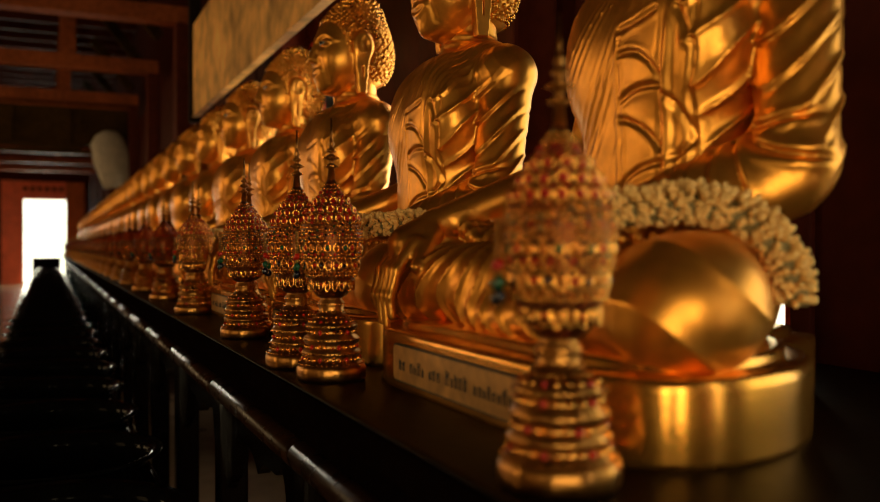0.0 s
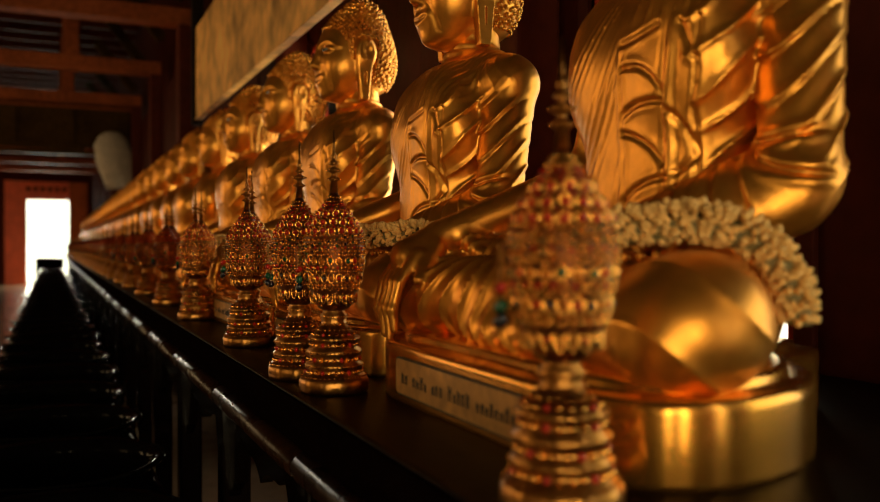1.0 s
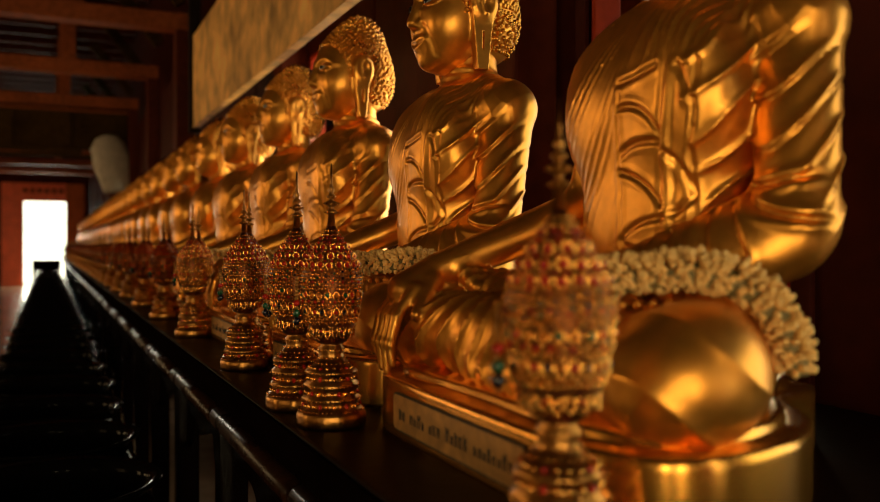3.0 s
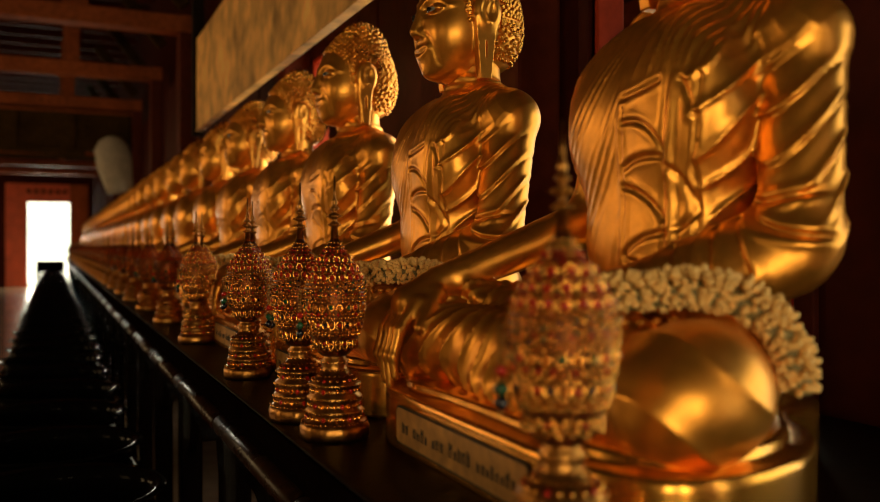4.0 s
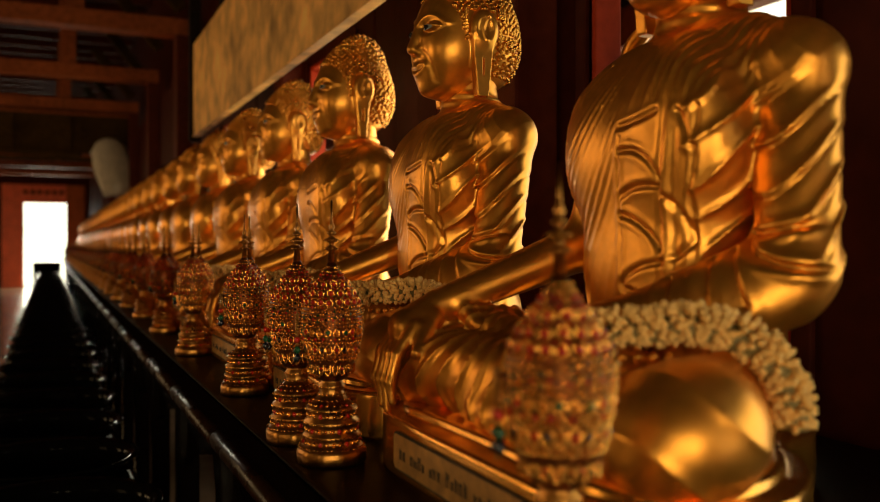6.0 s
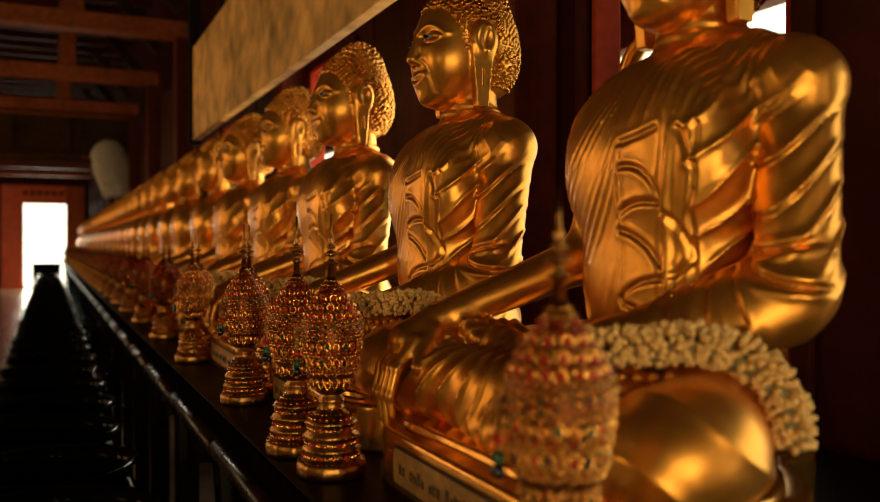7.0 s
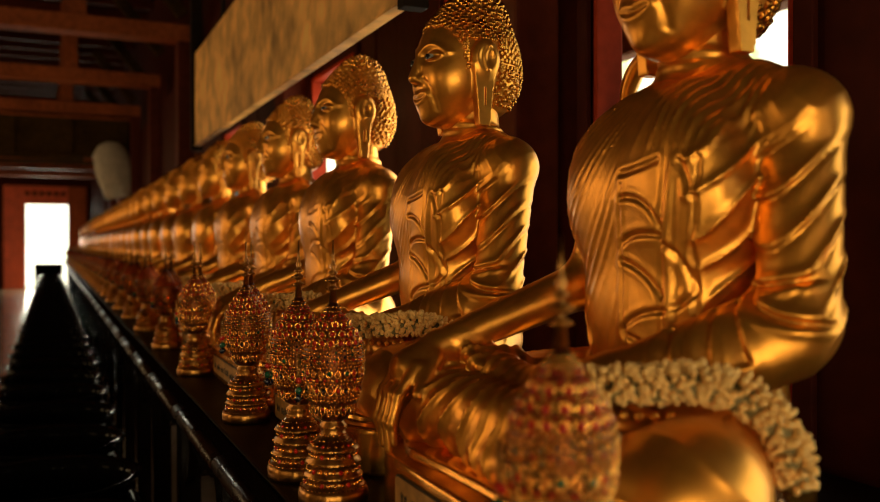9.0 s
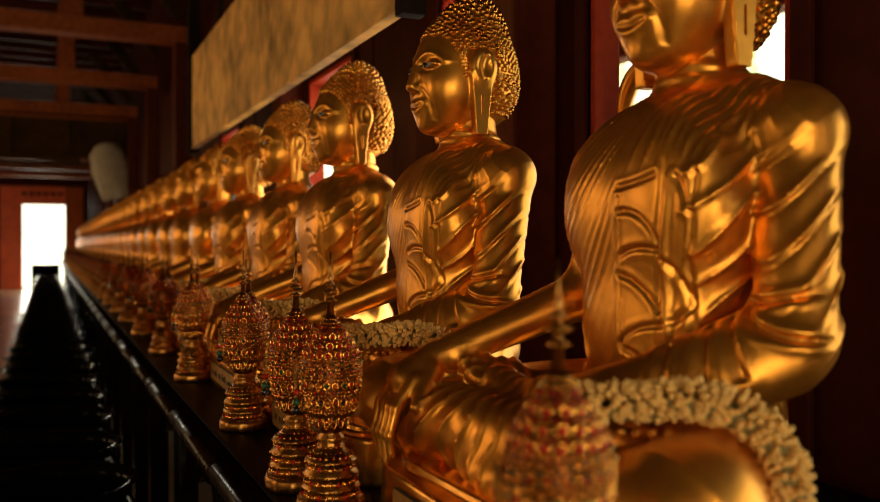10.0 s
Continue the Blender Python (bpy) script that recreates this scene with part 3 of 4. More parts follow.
# out of view: wall and openings added to carry the west fill
west = structure("wall_west", box(-5.2, -5.0, -4.2, 26.2, 2.8, 4.35), PLASTER, "unseen plastered side wall, added with openings for fill light")
rest = bmesh.new()
last = -4.2
for y in WEST_FILL_OPENINGS:
    add_box(rest, -5.2, -5.0, last, y - 0.7, 0, 2.8)
    add_box(rest, -5.2, -5.0, y - 0.7, y + 0.7, 0, 0.88)
    last = y + 0.7
add_box(rest, -5.2, -5.0, last, 26.2, 0, 2.8)
part("wall_panel", rest, PLASTER, west)
south = structure("wall_south", box(-5.2, 1.3, -4.2, -4.0, 2.5, 4.35), PLASTER, "plastered end wall with two narrow doorways")
rest = add_box(add_box(box(-5.2, -2.21, -4.2, -4.0, 0, 2.5), -1.69, -0.71, -4.2, -4.0, 0, 2.5), -0.19, 1.3, -4.2, -4.0, 0, 2.5)
part("wall_panel", rest, PLASTER, south)

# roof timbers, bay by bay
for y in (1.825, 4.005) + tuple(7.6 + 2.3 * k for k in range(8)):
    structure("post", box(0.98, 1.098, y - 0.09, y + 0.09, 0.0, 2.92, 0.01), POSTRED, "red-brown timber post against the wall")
for k in range(-5, 8):
    y = 7.6 + 2.3 * k
    structure("beam", box(-5.0, 1.1, y - 0.10, y + 0.10, 2.92, 3.06, 0.012), BEAM, "red-brown painted tie beam across the hall")
    for x in (-3.4, -1.6, 0.2):
        structure("strut", box(x - 0.07, x + 0.07, y - 0.06, y + 0.06, 3.06, 4.35, 0.008), BEAM, "short red-brown strut standing on the beam")
for k in range(34):
    y = 4.2 + 0.62 * k
    structure("rafter", add_box(bmesh.new(), -5.0, 1.2, y - 0.035, y + 0.035, 4.23, 4.35, 0.005), POSTRED, "slender brown rafter under the ceiling boards")
for k in range(8):
    y = 7.2 + 1.5 * k
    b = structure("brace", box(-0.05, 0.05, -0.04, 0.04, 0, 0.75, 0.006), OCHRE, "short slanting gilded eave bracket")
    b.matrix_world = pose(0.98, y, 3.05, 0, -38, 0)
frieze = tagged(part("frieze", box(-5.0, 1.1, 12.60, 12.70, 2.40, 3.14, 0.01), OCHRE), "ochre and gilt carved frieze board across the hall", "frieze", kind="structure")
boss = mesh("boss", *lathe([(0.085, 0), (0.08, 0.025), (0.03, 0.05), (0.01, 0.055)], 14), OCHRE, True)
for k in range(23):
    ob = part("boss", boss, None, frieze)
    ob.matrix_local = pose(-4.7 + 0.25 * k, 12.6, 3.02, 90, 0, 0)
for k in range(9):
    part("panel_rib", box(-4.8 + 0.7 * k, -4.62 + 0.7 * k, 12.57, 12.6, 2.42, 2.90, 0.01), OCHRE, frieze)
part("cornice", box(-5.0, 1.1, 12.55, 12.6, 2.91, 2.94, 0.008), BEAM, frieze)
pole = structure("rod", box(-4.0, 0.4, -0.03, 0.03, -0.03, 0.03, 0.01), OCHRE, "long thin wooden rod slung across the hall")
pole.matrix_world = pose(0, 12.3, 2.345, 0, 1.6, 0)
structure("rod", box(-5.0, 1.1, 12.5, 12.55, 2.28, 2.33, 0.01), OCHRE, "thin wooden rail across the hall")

# ---- glow of the bright day beyond the openings ----


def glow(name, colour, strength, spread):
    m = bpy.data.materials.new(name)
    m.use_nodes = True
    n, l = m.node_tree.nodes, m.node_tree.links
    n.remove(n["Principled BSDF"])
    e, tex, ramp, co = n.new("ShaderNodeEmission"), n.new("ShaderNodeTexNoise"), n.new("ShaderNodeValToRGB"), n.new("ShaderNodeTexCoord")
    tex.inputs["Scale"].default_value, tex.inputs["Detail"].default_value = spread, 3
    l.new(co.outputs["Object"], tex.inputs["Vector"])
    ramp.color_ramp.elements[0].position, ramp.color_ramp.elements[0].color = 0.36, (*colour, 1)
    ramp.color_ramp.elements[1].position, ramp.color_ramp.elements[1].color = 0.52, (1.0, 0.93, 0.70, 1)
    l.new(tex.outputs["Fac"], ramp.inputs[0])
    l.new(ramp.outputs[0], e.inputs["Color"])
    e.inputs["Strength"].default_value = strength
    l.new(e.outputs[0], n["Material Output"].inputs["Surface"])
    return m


structure("soffit", box(1.3, 3.25, -4.2, 26, 2.62, 2.70), DARKROOF, "dark underside of the roof over the outer gallery")
structure("eave", box(3.25, 3.4, -4, 26, 2.38, 5.0, 0.02), BEAM, "red-brown eave of the gallery outside")
# flat sheets that glow by themselves, with the outdoor sunlight put into their colour
structure("backdrop_garden", box(6.4, 6.45, -4, 30, -0.1, 4.5), glow("garden_daylight_glow", (0.62, 0.70, 0.22), 2.8, 2.2), "glowing sheet in place of the sunlit garden beyond the windows")
structure("backdrop_yard", box(-3, 3.3, 30.0, 30.05, -0.1, 4.5), glow("yard_daylight_glow", (0.9, 0.9, 0.6), 3.0, 1.5), "glowing sheet in place of the sunlit yard beyond the doorway")

# ---- the gold board hung over the row ----
panel = empty("hanging_board", (0.735, 0, TOP + 0.895), "mottled gold board hung in a row over the statues", "board")
for k in range(4):
    y0, y1 = 1.79 + 0.766 * k, 1.79 + 0.766 * (k + 1) - 0.004
    part("panel", box(-0.012, 0.012, y0, y1, 0.0, 0.50, 0.003), BOARD, panel)
part("edging", box(-0.018, 0.018, 1.79, 4.85, -0.008, -0.0005, 0.003), BOARD, panel)
for y in (1.765, 4.88):
    part("hanger", box(-0.03, 0.03, y - 0.022, y + 0.022, -0.03, 4.35 - TOP - 0.895, 0.004), DARKROOF, panel, "dark wooden hanger")
for y in (2.4, 3.3, 4.2):
    part("hanger", box(0.014, 0.034, y - 0.02, y + 0.02, 0.02, 4.35 - TOP - 0.895, 0.004), DARKROOF, panel, "dark wooden hanger")

# ---- a fan wrapped in pale cloth on the wall ----
bm = bmesh.new()
prof = [(-0.16, 0.20, 0.0), (-0.17, 0.23, 0.14), (-0.16, 0.25, 0.45), (-0.15, 0.24, 0.72), (-0.09, 0.15, 0.86), (-0.03, 0.04, 0.90)]
rings = []
for w, d, z in prof:
    rings.append([bm.verts.new((d * math.cos(a) * (1 + 0.08 * math.sin(5 * a + 9 * z)), abs(w) * math.sin(a) * (1 + 0.06 * math.sin(7 * a)), z)) for a in [2 * math.pi * k / 20 for k in range(20)]])
for r0, r1 in zip(rings[:-1], rings[1:]):
    for q in range(20):
        bm.faces.new((r0[q], r0[(q + 1) % 20], r1[(q + 1) % 20], r1[q]))
bm.faces.new(list(reversed(rings[0])))
bm.faces.new(rings[-1])
fan = empty("wall_fan", (0.72, 12.28, 1.84), "wall fan wrapped in pale grey cloth", "fan")
part("cover", bm, CLOTH, fan, "", True).matrix_local = pose(0.14, 0, 0, 0, -13, 0) @ Matrix.Diagonal((0.92, 0.7, 0.84, 1))
part("bracket", box(0.0, 0.41, -0.03, 0.03, 0.3, 0.36, 0.005), BEAM, fan)

# ---- the altar table ----
END = FIRST + STEP * (COUNT - 0.4)
table = empty("altar_table", (0, 0, 0), "long dark lacquered altar table with carved apron", "table")
part("tabletop", box(0.285, 1.06, 0.30, END, TOP - 0.035, TOP, 0.006), TOPWOOD, table)
# matt black strip, added to hide the grey sheen on the tabletop's front edge
part("edge_blackout_strip", box(0.279, 0.2845, 0.30, END, TOP - 0.036, TOP - 0.002, 0.002), LACQUER, table)
part("frieze_board", box(0.325, 0.345, 0.30, END, TOP - 0.10, TOP - 0.035), LACQUER, table)
part("back_board", box(1.02, 1.04, 0.30, END, TOP - 0.16, TOP - 0.035), LACQUER, table)
# half-round rail in lengths with brass joints
n = 14
rail = bmesh.new()
for y0, y1 in ((0, STEP - 0.008),):
    ring = []
    for y, r in ((y0, 0.016), (y0 + 0.006, 0.021), (y1 - 0.006, 0.021), (y1, 0.016)):
        ring.append([rail.verts.new((r * math.cos(2 * math.pi * k / n), y, r * math.sin(2 * math.pi * k / n))) for k in range(n)])
    for a, b in zip(ring[:-1], ring[1:]):
        for k in range(n):
            rail.faces.new((a[k], b[k], b[(k + 1) % n], a[(k + 1) % n]))
    rail.faces.new(ring[0])
    rail.faces.new(list(reversed(ring[-1])))
rail_mesh = bm_mesh("rail", rail, RAILWOOD, True)


def apron_mesh():
    """A carved apron: a straight top and a cusped lower edge, cut from thick board."""
    bm = bmesh.new()
    w = STEP - 0.062
    low = []
    for k in range(41):
        u = abs(k / 40 * 2 - 1)
        cusp = 0.055 + 0.15 * max(0, u - 0.62) / 0.38 + 0.018 * math.cos(u * 16) * (u > 0.45) + 0.03 * (1 - min(1, u / 0.25)) ** 2
        low.append((w * (k / 40 - 0.5), -cusp))
    poly = [(-w / 2, 0.0)] + low + [(w / 2, 0.0)]
    f = [bm.verts.new((0, y, z)) for y, z in poly]
    b = [bm.verts.new((0.022, y, z)) for y, z in poly]
    bm.faces.new(f)
    bm.faces.new(list(reversed(b)))
    for k in range(len(poly)):
        q = (k + 1) % len(poly)
        bm.faces.new((f[k], b[k], b[q], f[q]))
    bmesh.ops.recalc_face_normals(bm, faces=bm.faces)
    return bm_mesh("apron", bm, CARVED)


APRON = apron_mesh()
leg = box(-0.03, 0.03, -0.03, 0.03, 0.0, TOP - 0.10, 0.006)
add_box(leg, -0.036, 0.036, -0.036, 0.036, 0.0, 0.06, 0.006)
LEG = bm_mesh("leg", leg, CARVED)
for k in range(COUNT):
    y = 0.545 + STEP * k
    if y + STEP < END:
        part("rail", rail_mesh, None, table).location = (0.322, y, TOP - 0.118)
        part("apron", APRON, None, table).location = (0.335, y + STEP / 2, TOP - 0.1405)
    part("leg", LEG, None, table).location = (0.35, y - 0.004, 0)
    if k % 2 == 0:
        part("leg", LEG, None, table).location = (1.0, y, 0)
part("stretcher", box(0.338, 0.362, 0.30, END, 0.10, 0.135, 0.004), LACQUER, table)

# ---- plaques on the bases ----
w, h, r = 0.325, 0.046, 0.008


def rounded(w, h, r, x, bm):
    out = []
    for cy, cz, a0 in ((w / 2 - r, h / 2 - r, 0), (-w / 2 + r, h / 2 - r, 90), (-w / 2 + r, -h / 2 + r, 180), (w / 2 - r, -h / 2 + r, 270)):
        for k in range(5):
            a = radians(a0 + 22.5 * k)
            out.append(bm.verts.new((x, cy + r * math.cos(a), cz + r * math.sin(a))))
    return out


def slab(w, h, r, x0, x1):
    bm = bmesh.new()
    a, b = rounded(w, h, r, x0, bm), rounded(w, h, r, x1, bm)
    bm.faces.new(a)
    bm.faces.new(list(reversed(b)))
    for k in range(len(a)):
        q = (k + 1) % len(a)
        bm.faces.new((a[k], b[k], b[q], a[q]))
    bmesh.ops.recalc_face_normals(bm, faces=bm.faces)
    return bm


plaque = empty("name_plaque", (0, 0, 0), "cream plaque with black border and dark lettering on a base", "plaque", "plaques on the bases")
part("border", slab(w, h, r, 0.0, -0.0025), INK, plaque)
plate = part("face", slab(w - 0.0042, h - 0.0042, r - 0.0015, -0.0025, -0.0032), PLAQUE, plaque)
rng = random.Random(11)
y = w / 2 - 0.022
words = 0
while y > -w / 2 + 0.02:
    tall, wide = rng.uniform(0.010, 0.017), rng.uniform(0.005, 0.009)
    if words in (2, 6, 9, 14):
        y -= 0.012
    # each sign is a few upright strokes
    bm = bmesh.new()
    for q in (0, wide * 0.62):
        add_box(bm, -0.0038, -0.0032, y - q - 0.0018, y - q, -0.008, -0.008 + tall * rng.uniform(0.75, 1))
    add_box(bm, -0.0038, -0.0032, y - wide * 0.62 - 0.0018, y, -0.008 + tall * 0.55, -0.008 + tall * 0.70)
    part("sign", bm, INK, plate)
    y -= wide + 0.0035
    words += 1
plaque.matrix_world = pose(ROWX - 0.3385, FIRST + 0.008, TOP + 0.034)
for k in range(1, 10):
    copy_thing(plaque, pose(ROWX - 0.3385 + (0.0, 0.004, -0.003, 0.005)[k % 4], FIRST + STEP * k + 0.008, TOP + 0.034))

# ---- jewelled crown ornaments ----
PROFILE = [(0.0435, 0.0), (0.0455, 0.004), (0.046, 0.016), (0.0435, 0.021), (0.038, 0.026), (0.036, 0.031), (0.0385, 0.034), (0.0385, 0.038), (0.034, 0.042),
           (0.033, 0.047), (0.0365, 0.051), (0.0365, 0.056), (0.031, 0.061), (0.0305, 0.066), (0.034, 0.069), (0.034, 0.073), (0.026, 0.079), (0.019, 0.087), (0.0155, 0.094),
           (0.0175, 0.098), (0.0175, 0.102), (0.014, 0.106), (0.0145, 0.112), (0.020, 0.118), (0.027, 0.127)]
BULB = [(0.012, 0.106), (0.020, 0.111), (0.0262, 0.119), (0.031, 0.131), (0.0345, 0.146), (0.0375, 0.160), (0.0395, 0.175), (0.0405, 0.188), (0.0398, 0.198), (0.0375, 0.208),
        (0.0335, 0.218), (0.0285, 0.227), (0.0230, 0.235), (0.0172, 0.243), (0.0120, 0.251), (0.0080, 0.258), (0.0055, 0.264)]
SPIRE = [(0.0055, 0.263), (0.004, 0.279), (0.0078, 0.281), (0.0078, 0.283), (0.0035, 0.286), (0.0035, 0.290), (0.0092, 0.2925), (0.0092, 0.2945), (0.003, 0.298), (0.003, 0.3005),
         (0.0062, 0.302), (0.0062, 0.304), (0.0024, 0.307), (0.0045, 0.3115), (0.0024, 0.316), (0.0017, 0.322), (0.0010, 0.347)]


def ball(v, f, mats, c, r, m, sides=6):
    k = len(v)
    rows = ((0.5, -0.85), (1.0, 0.0), (0.5, 0.85)) if sides > 4 else ((1.0, 0.0),)
    v.append((c[0], c[1], c[2] - r))
    for a, b in rows:
        v.extend((c[0] + a * r * math.cos(6.2832 * s / sides), c[1] + a * r * math.sin(6.2832 * s / sides), c[2] + b * r) for s in range(sides))
    v.append((c[0], c[1], c[2] + r))
    top = len(v) - 1
    for s in range(sides):
        t = (s + 1) % sides
        f.append((k, k + 1 + t, k + 1 + s))
        for i in range(len(rows) - 1):
            f.append((k + 1 + i * sides + s, k + 1 + i * sides + t, k + 1 + (i + 1) * sides + t, k + 1 + (i + 1) * sides + s))
        f.append((top, top - sides + s, top - sides + t))
    mats.extend([m] * (len(f) - len(mats)))


def hoop(v, f, mats, c, out, w, h, t, m):
    """A small upright oval ring lying on the surface."""
    k, n = len(v), 10
    side, up = Vector((-out.y, out.x, 0)), Vector((0, 0, 1))
    for i in range(n):
        a = 6.2832 * i / n
        d = side * math.cos(a) * w + up * math.sin(a) * h
        e = d.normalized() * t
        v.extend((c + d - e, c + d + out * t * 1.3, c + d + e))
    for i in range(n):
        j = (i + 1) % n
        for q in (0, 1):
            f.append((k + 3 * i + q, k + 3 * j + q, k + 3 * j + q + 1, k + 3 * i + q + 1))
    mats.extend([m] * (len(f) - len(mats)))


def jewels(seed, fine, plain=False):
    """Close-set rows of gilt and glass beads over the whole bulb, ringlets between them, studs on the foot."""
    rng = random.Random(seed)
    v, f, mats = [], [], []
    rad = lambda z: float(np.interp(z, [b for a, b in BULB], [a for a, b in BULB]))
    sides = 6 if fine else 4

    def row(z, n, r, ms, jit=0.0004, out=0.4):
        for k in range(n):
            a = 6.2832 * (k + rng.uniform(-0.08, 0.08)) / n + 37 * z
            q = rad(z) + out * r
            ball(v, f, mats, (q * math.cos(a), q * math.sin(a), z + rng.uniform(-jit, jit)), r * rng.uniform(0.9, 1.1), ms[k % len(ms)] if rng.random() > 0.06 else rng.choice((1, 4, 4)), sides)

    thin = 3 if plain else 1
    # rows of unequal beads
    for z, r, ms in ((0.1385, 0.0019, (0,)), (0.1425, 0.0021, (0, 4)), (0.1610, 0.0018, (0,)), (0.1655, 0.0022, (0, 0, 4, 0, 1)), (0.1820, 0.0019, (0,)), (0.1865, 0.0018, (0, 4)), (0.1910, 0.0019, (0, 0, 1)), (0.1960, 0.0018, (0,)), (0.2010, 0.0019, (0, 4)), (0.2065, 0.0019, (0, 4)),
                     (0.2180, 0.0018, (1, 4)), (0.2300, 0.0018, (1, 0)), (0.2405, 0.0018, (4, 1)), (0.2475, 0.0020, (1, 1, 0)), (0.2525, 0.0018, (0,)), (0.2575, 0.0017, (0,)))[::thin]:
        r *= 1.0 + 0.5 * (thin > 1)
        row(z, int(6.2832 * rad(z) / (r * 2.3)), r, ms, 0.0007)
    # long petals below, arches over them, a band of large stones, then rings of red glass up the cone
    for z, n, w, h, stone, ms in ((0.1265, 20, 0.0044, 0.0098, 0.0022, (4, 1, 0)), (0.1515, 23, 0.0052, 0.0074, 0.0028, (3, 4, 1)), (0.1735, 22, 0.0050, 0.0056, 0.0032, (4, 2, 1, 4)),
                                  (0.2125, 19, 0.0056, 0.0056, 0.0036, (1,)), (0.2240, 15, 0.0056, 0.0056, 0.0036, (1,)), (0.2355, 11, 0.0054, 0.0054, 0.0032, (1,))):
        for k in range(n):
            a = 6.2832 * (k + 0.5 + rng.uniform(-0.06, 0.06)) / n + 61 * z
            d = Vector((math.cos(a), math.sin(a), 0))
            q = d * (rad(z) + 0.0006) + Vector((0, 0, z + rng.uniform(-0.0006, 0.0006)))
            hoop(v, f, mats, q, d, 0.78 * w, 0.88 * h, 0.0010, 0)
            ball(v, f, mats, tuple(q), stone, ms[k % len(ms)], sides)
            if fine:
                for dz in (-0.72 * h, 0.95 * h):
                    e = d * (rad(z + dz) + 0.0012) + Vector((0, 0, z + dz))
                    ball(v, f, mats, tuple(e), 0.0013, 0, 4)
    # scattered grains of gilt filling the ground between them
    for k in range(0 if plain else 800 if fine else 160):
        a, z = rng.uniform(0, 6.2832), rng.uniform(0.113, 0.252)
        q = rad(z) + 0.0006
        ball(v, f, mats, (q * math.cos(a), q * math.sin(a), z), rng.uniform(0.0008, 0.0015), rng.choice((0, 0, 0, 0, 4, 1) if z < 0.205 else (0, 4, 1, 1)), 4)
    # two chains slung aslant round the widest part
    for dz in (0.0, 0.0085):
        for k in range(72):
            a = 6.2832 * k / 72
            z = 0.1905 + dz + 0.010 * math.cos(a + 0.62)
            q = rad(z) + 0.0026
            ball(v, f, mats, (q * math.cos(a), q * math.sin(a), z), 0.0018, (0, 0, 2, 0, 0, 3)[k % 6], sides)
    # studs and petals on the stepped foot
    for z, n, q, r in ((0.0225, 44, 0.0430, 0.0016), (0.0360, 40, 0.0390, 0.0015), (0.0535, 38, 0.0370, 0.0015), (0.071, 34, 0.0345, 0.0015), (0.083, 22, 0.0225, 0.0018), (0.090, 16, 0.0178, 0.0018), (0.100, 18, 0.0178, 0.0015), (0.109, 14, 0.0145, 0.0016)):
        for k in range(0 if plain else n):
            a = 6.2832 * k / n
            ball(v, f, mats, (q * math.cos(a), q * math.sin(a), z), r, 0, 4)
    for z, n, q, r in ((0.0285, 26, 0.0370, 0.0034), (0.0445, 22, 0.0335, 0.0036), (0.0635, 20, 0.0305, 0.0034), (0.0770, 20, 0.0285, 0.0028)):
        for k in range(n):
            a = 6.2832 * k / n
            ball(v, f, mats, (q * math.cos(a), q * math.sin(a), z), r, 0 if k % 4 else 1, sides)
    for k in range(0 if plain else 12):
        a = 6.2832 * k / 12
        for z, q in ((0.2820, 0.0085), (0.2935, 0.0100)):
            ball(v, f, mats, (q * math.cos(a), q * math.sin(a), z), 0.0012, 0, 4)
    return mesh("beading", v, f, [BEADGILT, RUBY, JADE, NAVY, AMBER], fine, mats)


BEADGILT = material("bright_gilt_bead", (0.86, 0.40, 0.075), 0.11, 1.0, 120, 0.4, 0, 20)
AMBER = material("amber_glass", (0.75, 0.20, 0.022), 0.12, 0.6, 40, 0.3, 0, coat=0.1)


def tassel(parent, angle, drop):
    """A string of beads hanging from the slanted chain: clear gold, red, then green and blue."""
    a = radians(angle)
    v, f, mats = [], [], []
    z = 0.196
    for r, m in [(0.0022, 0)] * 7 + [(0.0042, 1), (0.0022, 0), (0.0052, 2), (0.0054, 3), (0.0020, 0)]:
        z -= r * drop
        ball(v, f, mats, (0.0462 * math.cos(a), 0.0462 * math.sin(a), z), r, m, 8)
        z -= r * drop
    part("tassel", mesh("tassel", v, f, [CROWN, RUBY, JADE, NAVY], True, mats), None, parent, "string of gold, red, green and blue beads")


# dark ground that fills the gaps between the beads
DARKGILT = material("dark_gilt_ground", (0.14, 0.040, 0.010), 0.34, 0.85, 90, 0.4, 0.15, 25)


def crown(seed, place, turn, fine, plain=False):
    c = empty("crown_ornament", (0, 0, 0), "gilt jewelled crown ornament with a needle spire on a stepped foot", "ornament", "crown ornaments along the table edge")
    part("foot", mesh("foot", *lathe(PROFILE, 44, 0.015, 11), CROWN, True), None, c)
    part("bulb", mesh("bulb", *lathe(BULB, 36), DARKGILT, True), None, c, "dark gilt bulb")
    part("spire", mesh("spire", *lathe(SPIRE, 16), CROWN, True), None, c)
    tagged(part("beading", jewels(seed, fine, plain), None, c, "gold and coloured glass beads"), kind="stuff")
    tassel(c, 152, 1.0)
    tassel(c, 170, 0.95)
    c.matrix_world = pose(*place, 0, 0, turn)
    return c


near = crown(3, (0.343, 0.540, TOP), 0, True)
far, last = None, None
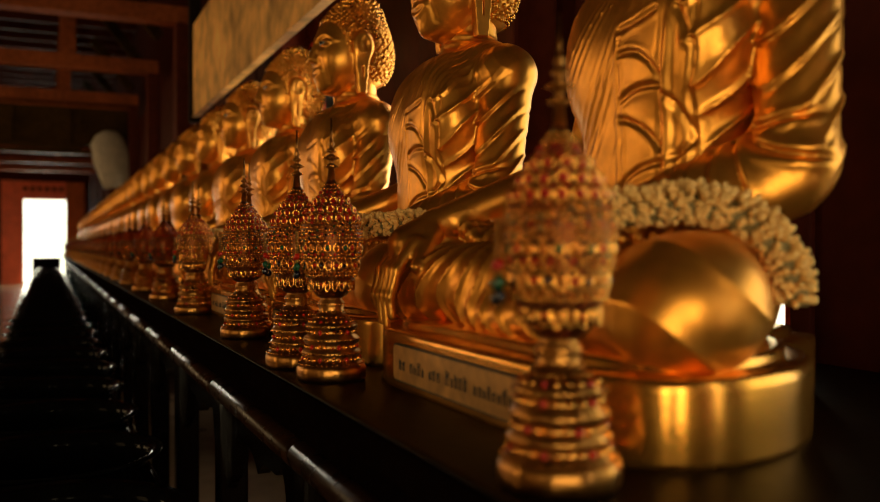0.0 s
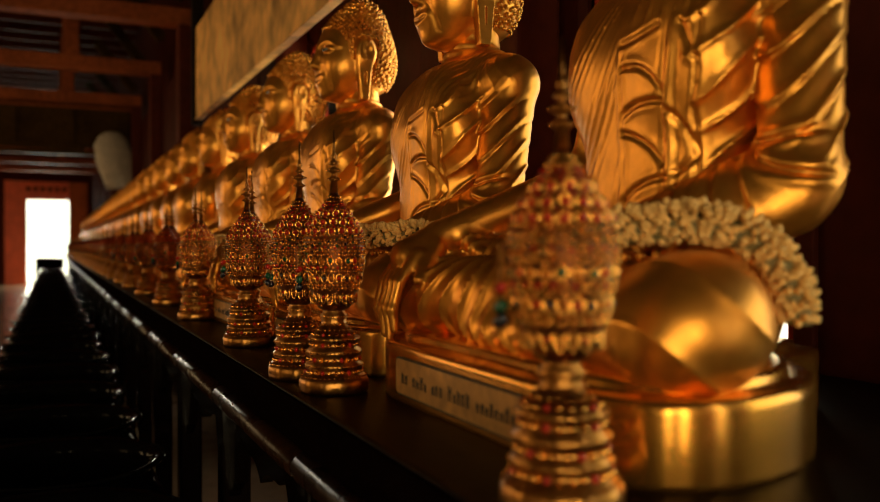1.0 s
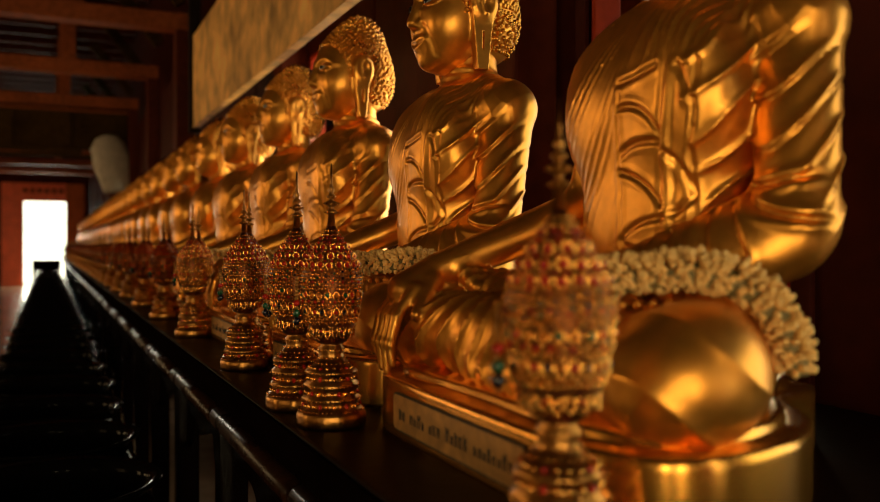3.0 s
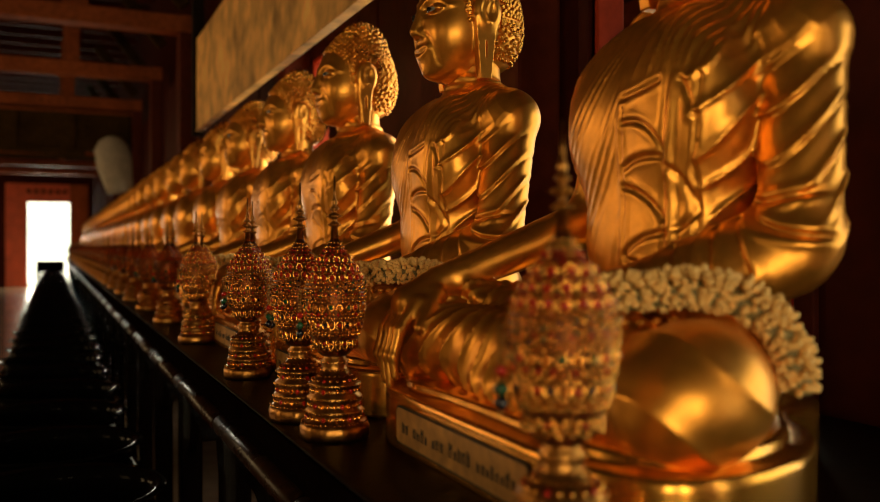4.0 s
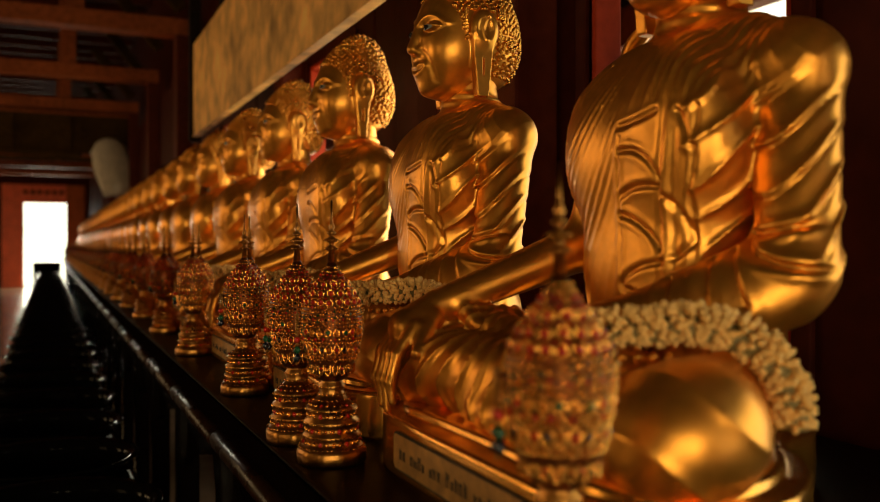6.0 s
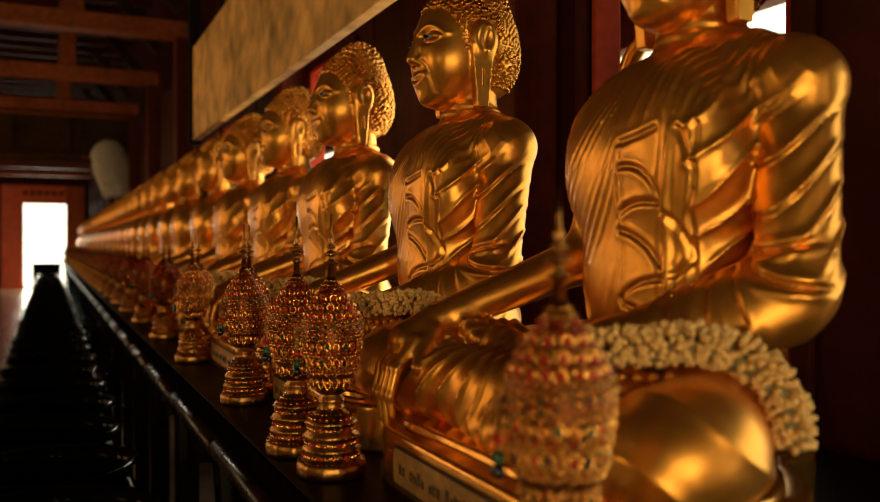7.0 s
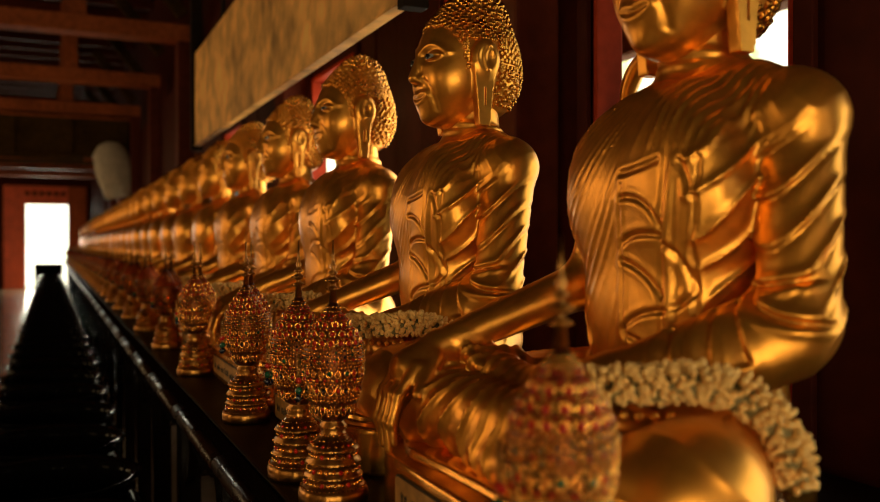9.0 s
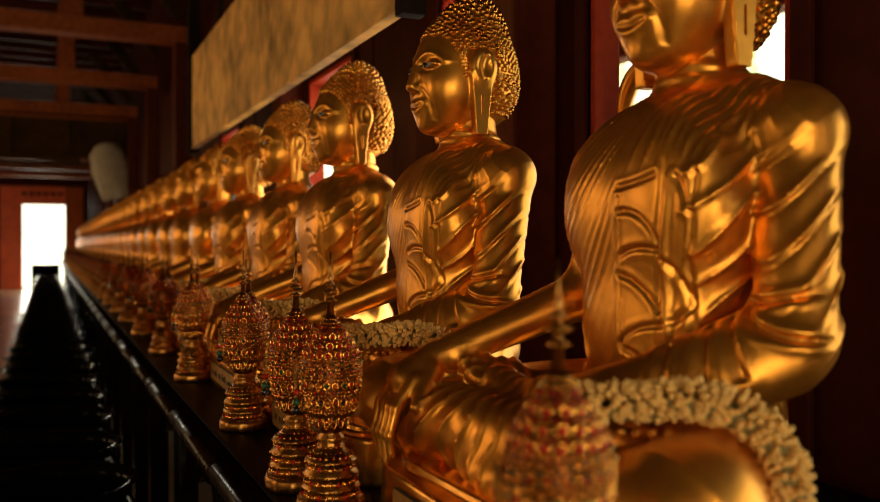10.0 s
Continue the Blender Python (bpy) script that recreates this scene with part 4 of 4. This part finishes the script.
for k in range(COUNT - 1):
    y = FIRST + STEP * (k + 0.5)
    pair = ((0.342, 1.098), (0.332, 1.235)) if k == 0 else ((0.345, y - 0.125 + 0.01 * (k % 3)), (0.374, y - 0.015 - 0.01 * (k % 2)))
    for i, (px, py) in enumerate(pair):
        turn = (8, -14, 21, -6, 15)[(2 * k + i) % 5]
        if k < 3:
            copy_thing(near, pose(px, py, TOP, 0, 0, turn))
        elif far is None:
            far = crown(8, (px, py, TOP), turn, False)
        elif k == 8 and last is None:
            last = crown(9, (px, py, TOP), turn, False, True)
        else:
            copy_thing(last or far, pose(px, py, TOP, 0, 0, turn))

# ---- jasmine garlands over the knees ----


def garland_mesh(seed):
    rng = random.Random(seed)
    keys = [(-0.285, -0.095, 0.200), (-0.275, -0.150, 0.203), (-0.235, -0.185, 0.207), (-0.195, -0.212, 0.210), (-0.163, -0.236, 0.198), (-0.140, -0.254, 0.170), (-0.129, -0.260, 0.136), (-0.127, -0.260, 0.122)]
    keys = [Vector(k) for k in keys]
    pts = []
    for i in range(len(keys) - 1):
        p0, p1, p2, p3 = keys[max(0, i - 1)], keys[i], keys[i + 1], keys[min(len(keys) - 1, i + 2)]
        for s in range(8):
            u = s / 8
            pts.append(0.5 * ((2 * p1) + (p2 - p0) * u + (2 * p0 - 5 * p1 + 4 * p2 - p3) * u * u + (3 * p1 - p0 - 3 * p2 + p3) * u ** 3))
    v, f = [], []
    length, last, row = 0.0, None, 0
    for i in range(1, len(pts)):
        length += (pts[i] - pts[i - 1]).length
        if length < 0.0052:
            continue
        length, row = 0.0, row + 1
        t = (pts[i] - pts[i - 1]).normalized()
        a = t.orthogonal().normalized()
        b = t.cross(a)
        for k in range(16):
            w = 6.2832 * (k + 0.5 * (row % 2)) / 16 + rng.uniform(-0.12, 0.12)
            out = (a * math.cos(w) + b * math.sin(w) + t * rng.uniform(-0.35, 0.45)).normalized()
            turn = out.to_track_quat("Z", "Y").to_matrix()
            base, ln, rr = pts[i] + Vector((0, 0, 0.006)), rng.uniform(0.0180, 0.0225), rng.uniform(0.0034, 0.0044)
            n0 = len(v)
            for z, q in ((0.007, 0.3), (0.011, 0.8), (0.80 * ln, 1.0), (0.97 * ln, 0.70)):
                v.extend(base + turn @ Vector((q * rr * math.cos(1.2566 * s), q * rr * math.sin(1.2566 * s), z)) for s in range(5))
            v.append(base + out * ln * 1.06)
            for j in range(3):
                f.extend((n0 + 5 * j + s, n0 + 5 * j + (s + 1) % 5, n0 + 5 * j + 5 + (s + 1) % 5, n0 + 5 * j + 5 + s) for s in range(5))
            f.extend((n0 + 15 + s, n0 + 15 + (s + 1) % 5, n0 + 20) for s in range(5))
    cord = bmesh.new()
    rings = []
    for i in range(0, len(pts), 2):
        t = (pts[min(i + 1, len(pts) - 1)] - pts[max(0, i - 1)]).normalized()
        a = t.orthogonal().normalized()
        b = t.cross(a)
        rings.append([cord.verts.new(pts[i] + (a * math.cos(1.0472 * s) + b * math.sin(1.0472 * s)) * 0.0130) for s in range(6)])
    for r0, r1 in zip(rings[:-1], rings[1:]):
        for s in range(6):
            cord.faces.new((r0[s], r0[(s + 1) % 6], r1[(s + 1) % 6], r1[s]))
    cord.faces.new(rings[0])
    cord.faces.new(rings[-1])
    bmesh.ops.recalc_face_normals(cord, faces=cord.faces)
    return mesh("blossom", v, f, JASMINE, True), bm_mesh("cord", cord, STALK, True)


STALK = material("green_stalks", (0.22, 0.17, 0.06), 0.7, 0, 60, 0.3, 0.2)
buds, cord = garland_mesh(5)
v, f, m = [], [], []
ball(v, f, m, (0, 0, 0), 0.0048, 0, 8)
BEAD = mesh("bead", v, f, GOLD, True)
strand = [Vector(q) for q in zip(np.linspace(-0.292, -0.222, 9), np.linspace(-0.112, -0.206, 9), 0.186 - 0.004 * np.sin(np.linspace(0, 3.1, 9)))]
for k in range(5):
    g = empty("flower_garland", (0, 0, 0), "garland of cream jasmine buds draped over the statue's knee", "garland", "garlands on the statues")
    tagged(part("blossom", buds, None, g), kind="stuff")
    part("cord", cord, None, g)
    for bead in strand:
        part("bead", BEAD, None, g).location = bead
    g.matrix_world = pose(ROWX + (0.0, 0.004, -0.003, 0.005)[k % 4], FIRST + STEP * k, TOP, 0, 0, (0, -1.2, 0.8, -0.5)[k % 4])

# ---- black bowls on a low bench before the altar ----
bench = empty("low_bench", (0, 0, 0), "low black bench that carries the bowls", "bench")
part("seat", box(-0.16, 0.22, 1.2, 20.1, 0.26, 0.30, 0.006), LACQUER, bench)
for k in range(10):
    for x in (-0.13, 0.19):
        part("leg", box(x - 0.025, x + 0.025, 1.3 + 2.04 * k, 1.35 + 2.04 * k, 0, 0.26, 0.004), LACQUER, bench)
BOWL = [(0.085, 0.0), (0.10, 0.004), (0.15, 0.03), (0.195, 0.085), (0.212, 0.15), (0.205, 0.21), (0.185, 0.25), (0.178, 0.268), (0.186, 0.282), (0.203, 0.290), (0.206, 0.294), (0.203, 0.298),
        (0.180, 0.290), (0.172, 0.268), (0.176, 0.25), (0.195, 0.21), (0.200, 0.15), (0.18, 0.085), (0.10, 0.02)]
bowl = tagged(new("offering_bowl", mesh("offering_bowl", *lathe([(r * 1.07, z) for r, z in BOWL], 40), BLACK, True)), "glossy black lacquered round offering bowl on the bench", "bowl", "bowls before the altar")
bowl.matrix_world = pose(0.0, 1.50, 0.30)
for k in range(1, 40):
    copy_thing(bowl, pose(0.006 * ((k * 5) % 3 - 1), 1.50 + 0.462 * k, 0.30))

cabinet = empty("low_cabinet", (-0.03, 20.55, 0), "low black lacquered cabinet at the end of the bench", "cabinet")
part("body", box(-0.29, 0.27, -0.22, 0.22, 0.04, 0.78, 0.008), LACQUER, cabinet)
part("top", box(-0.30, 0.28, -0.23, 0.25, 0.78, 0.81, 0.006), CARVED, cabinet)
for x in (-0.24, 0.24):
    for y in (-0.19, 0.19):
        part("foot", box(x - 0.025, x + 0.025, y - 0.025, y + 0.025, 0, 0.04, 0.003), LACQUER, cabinet)
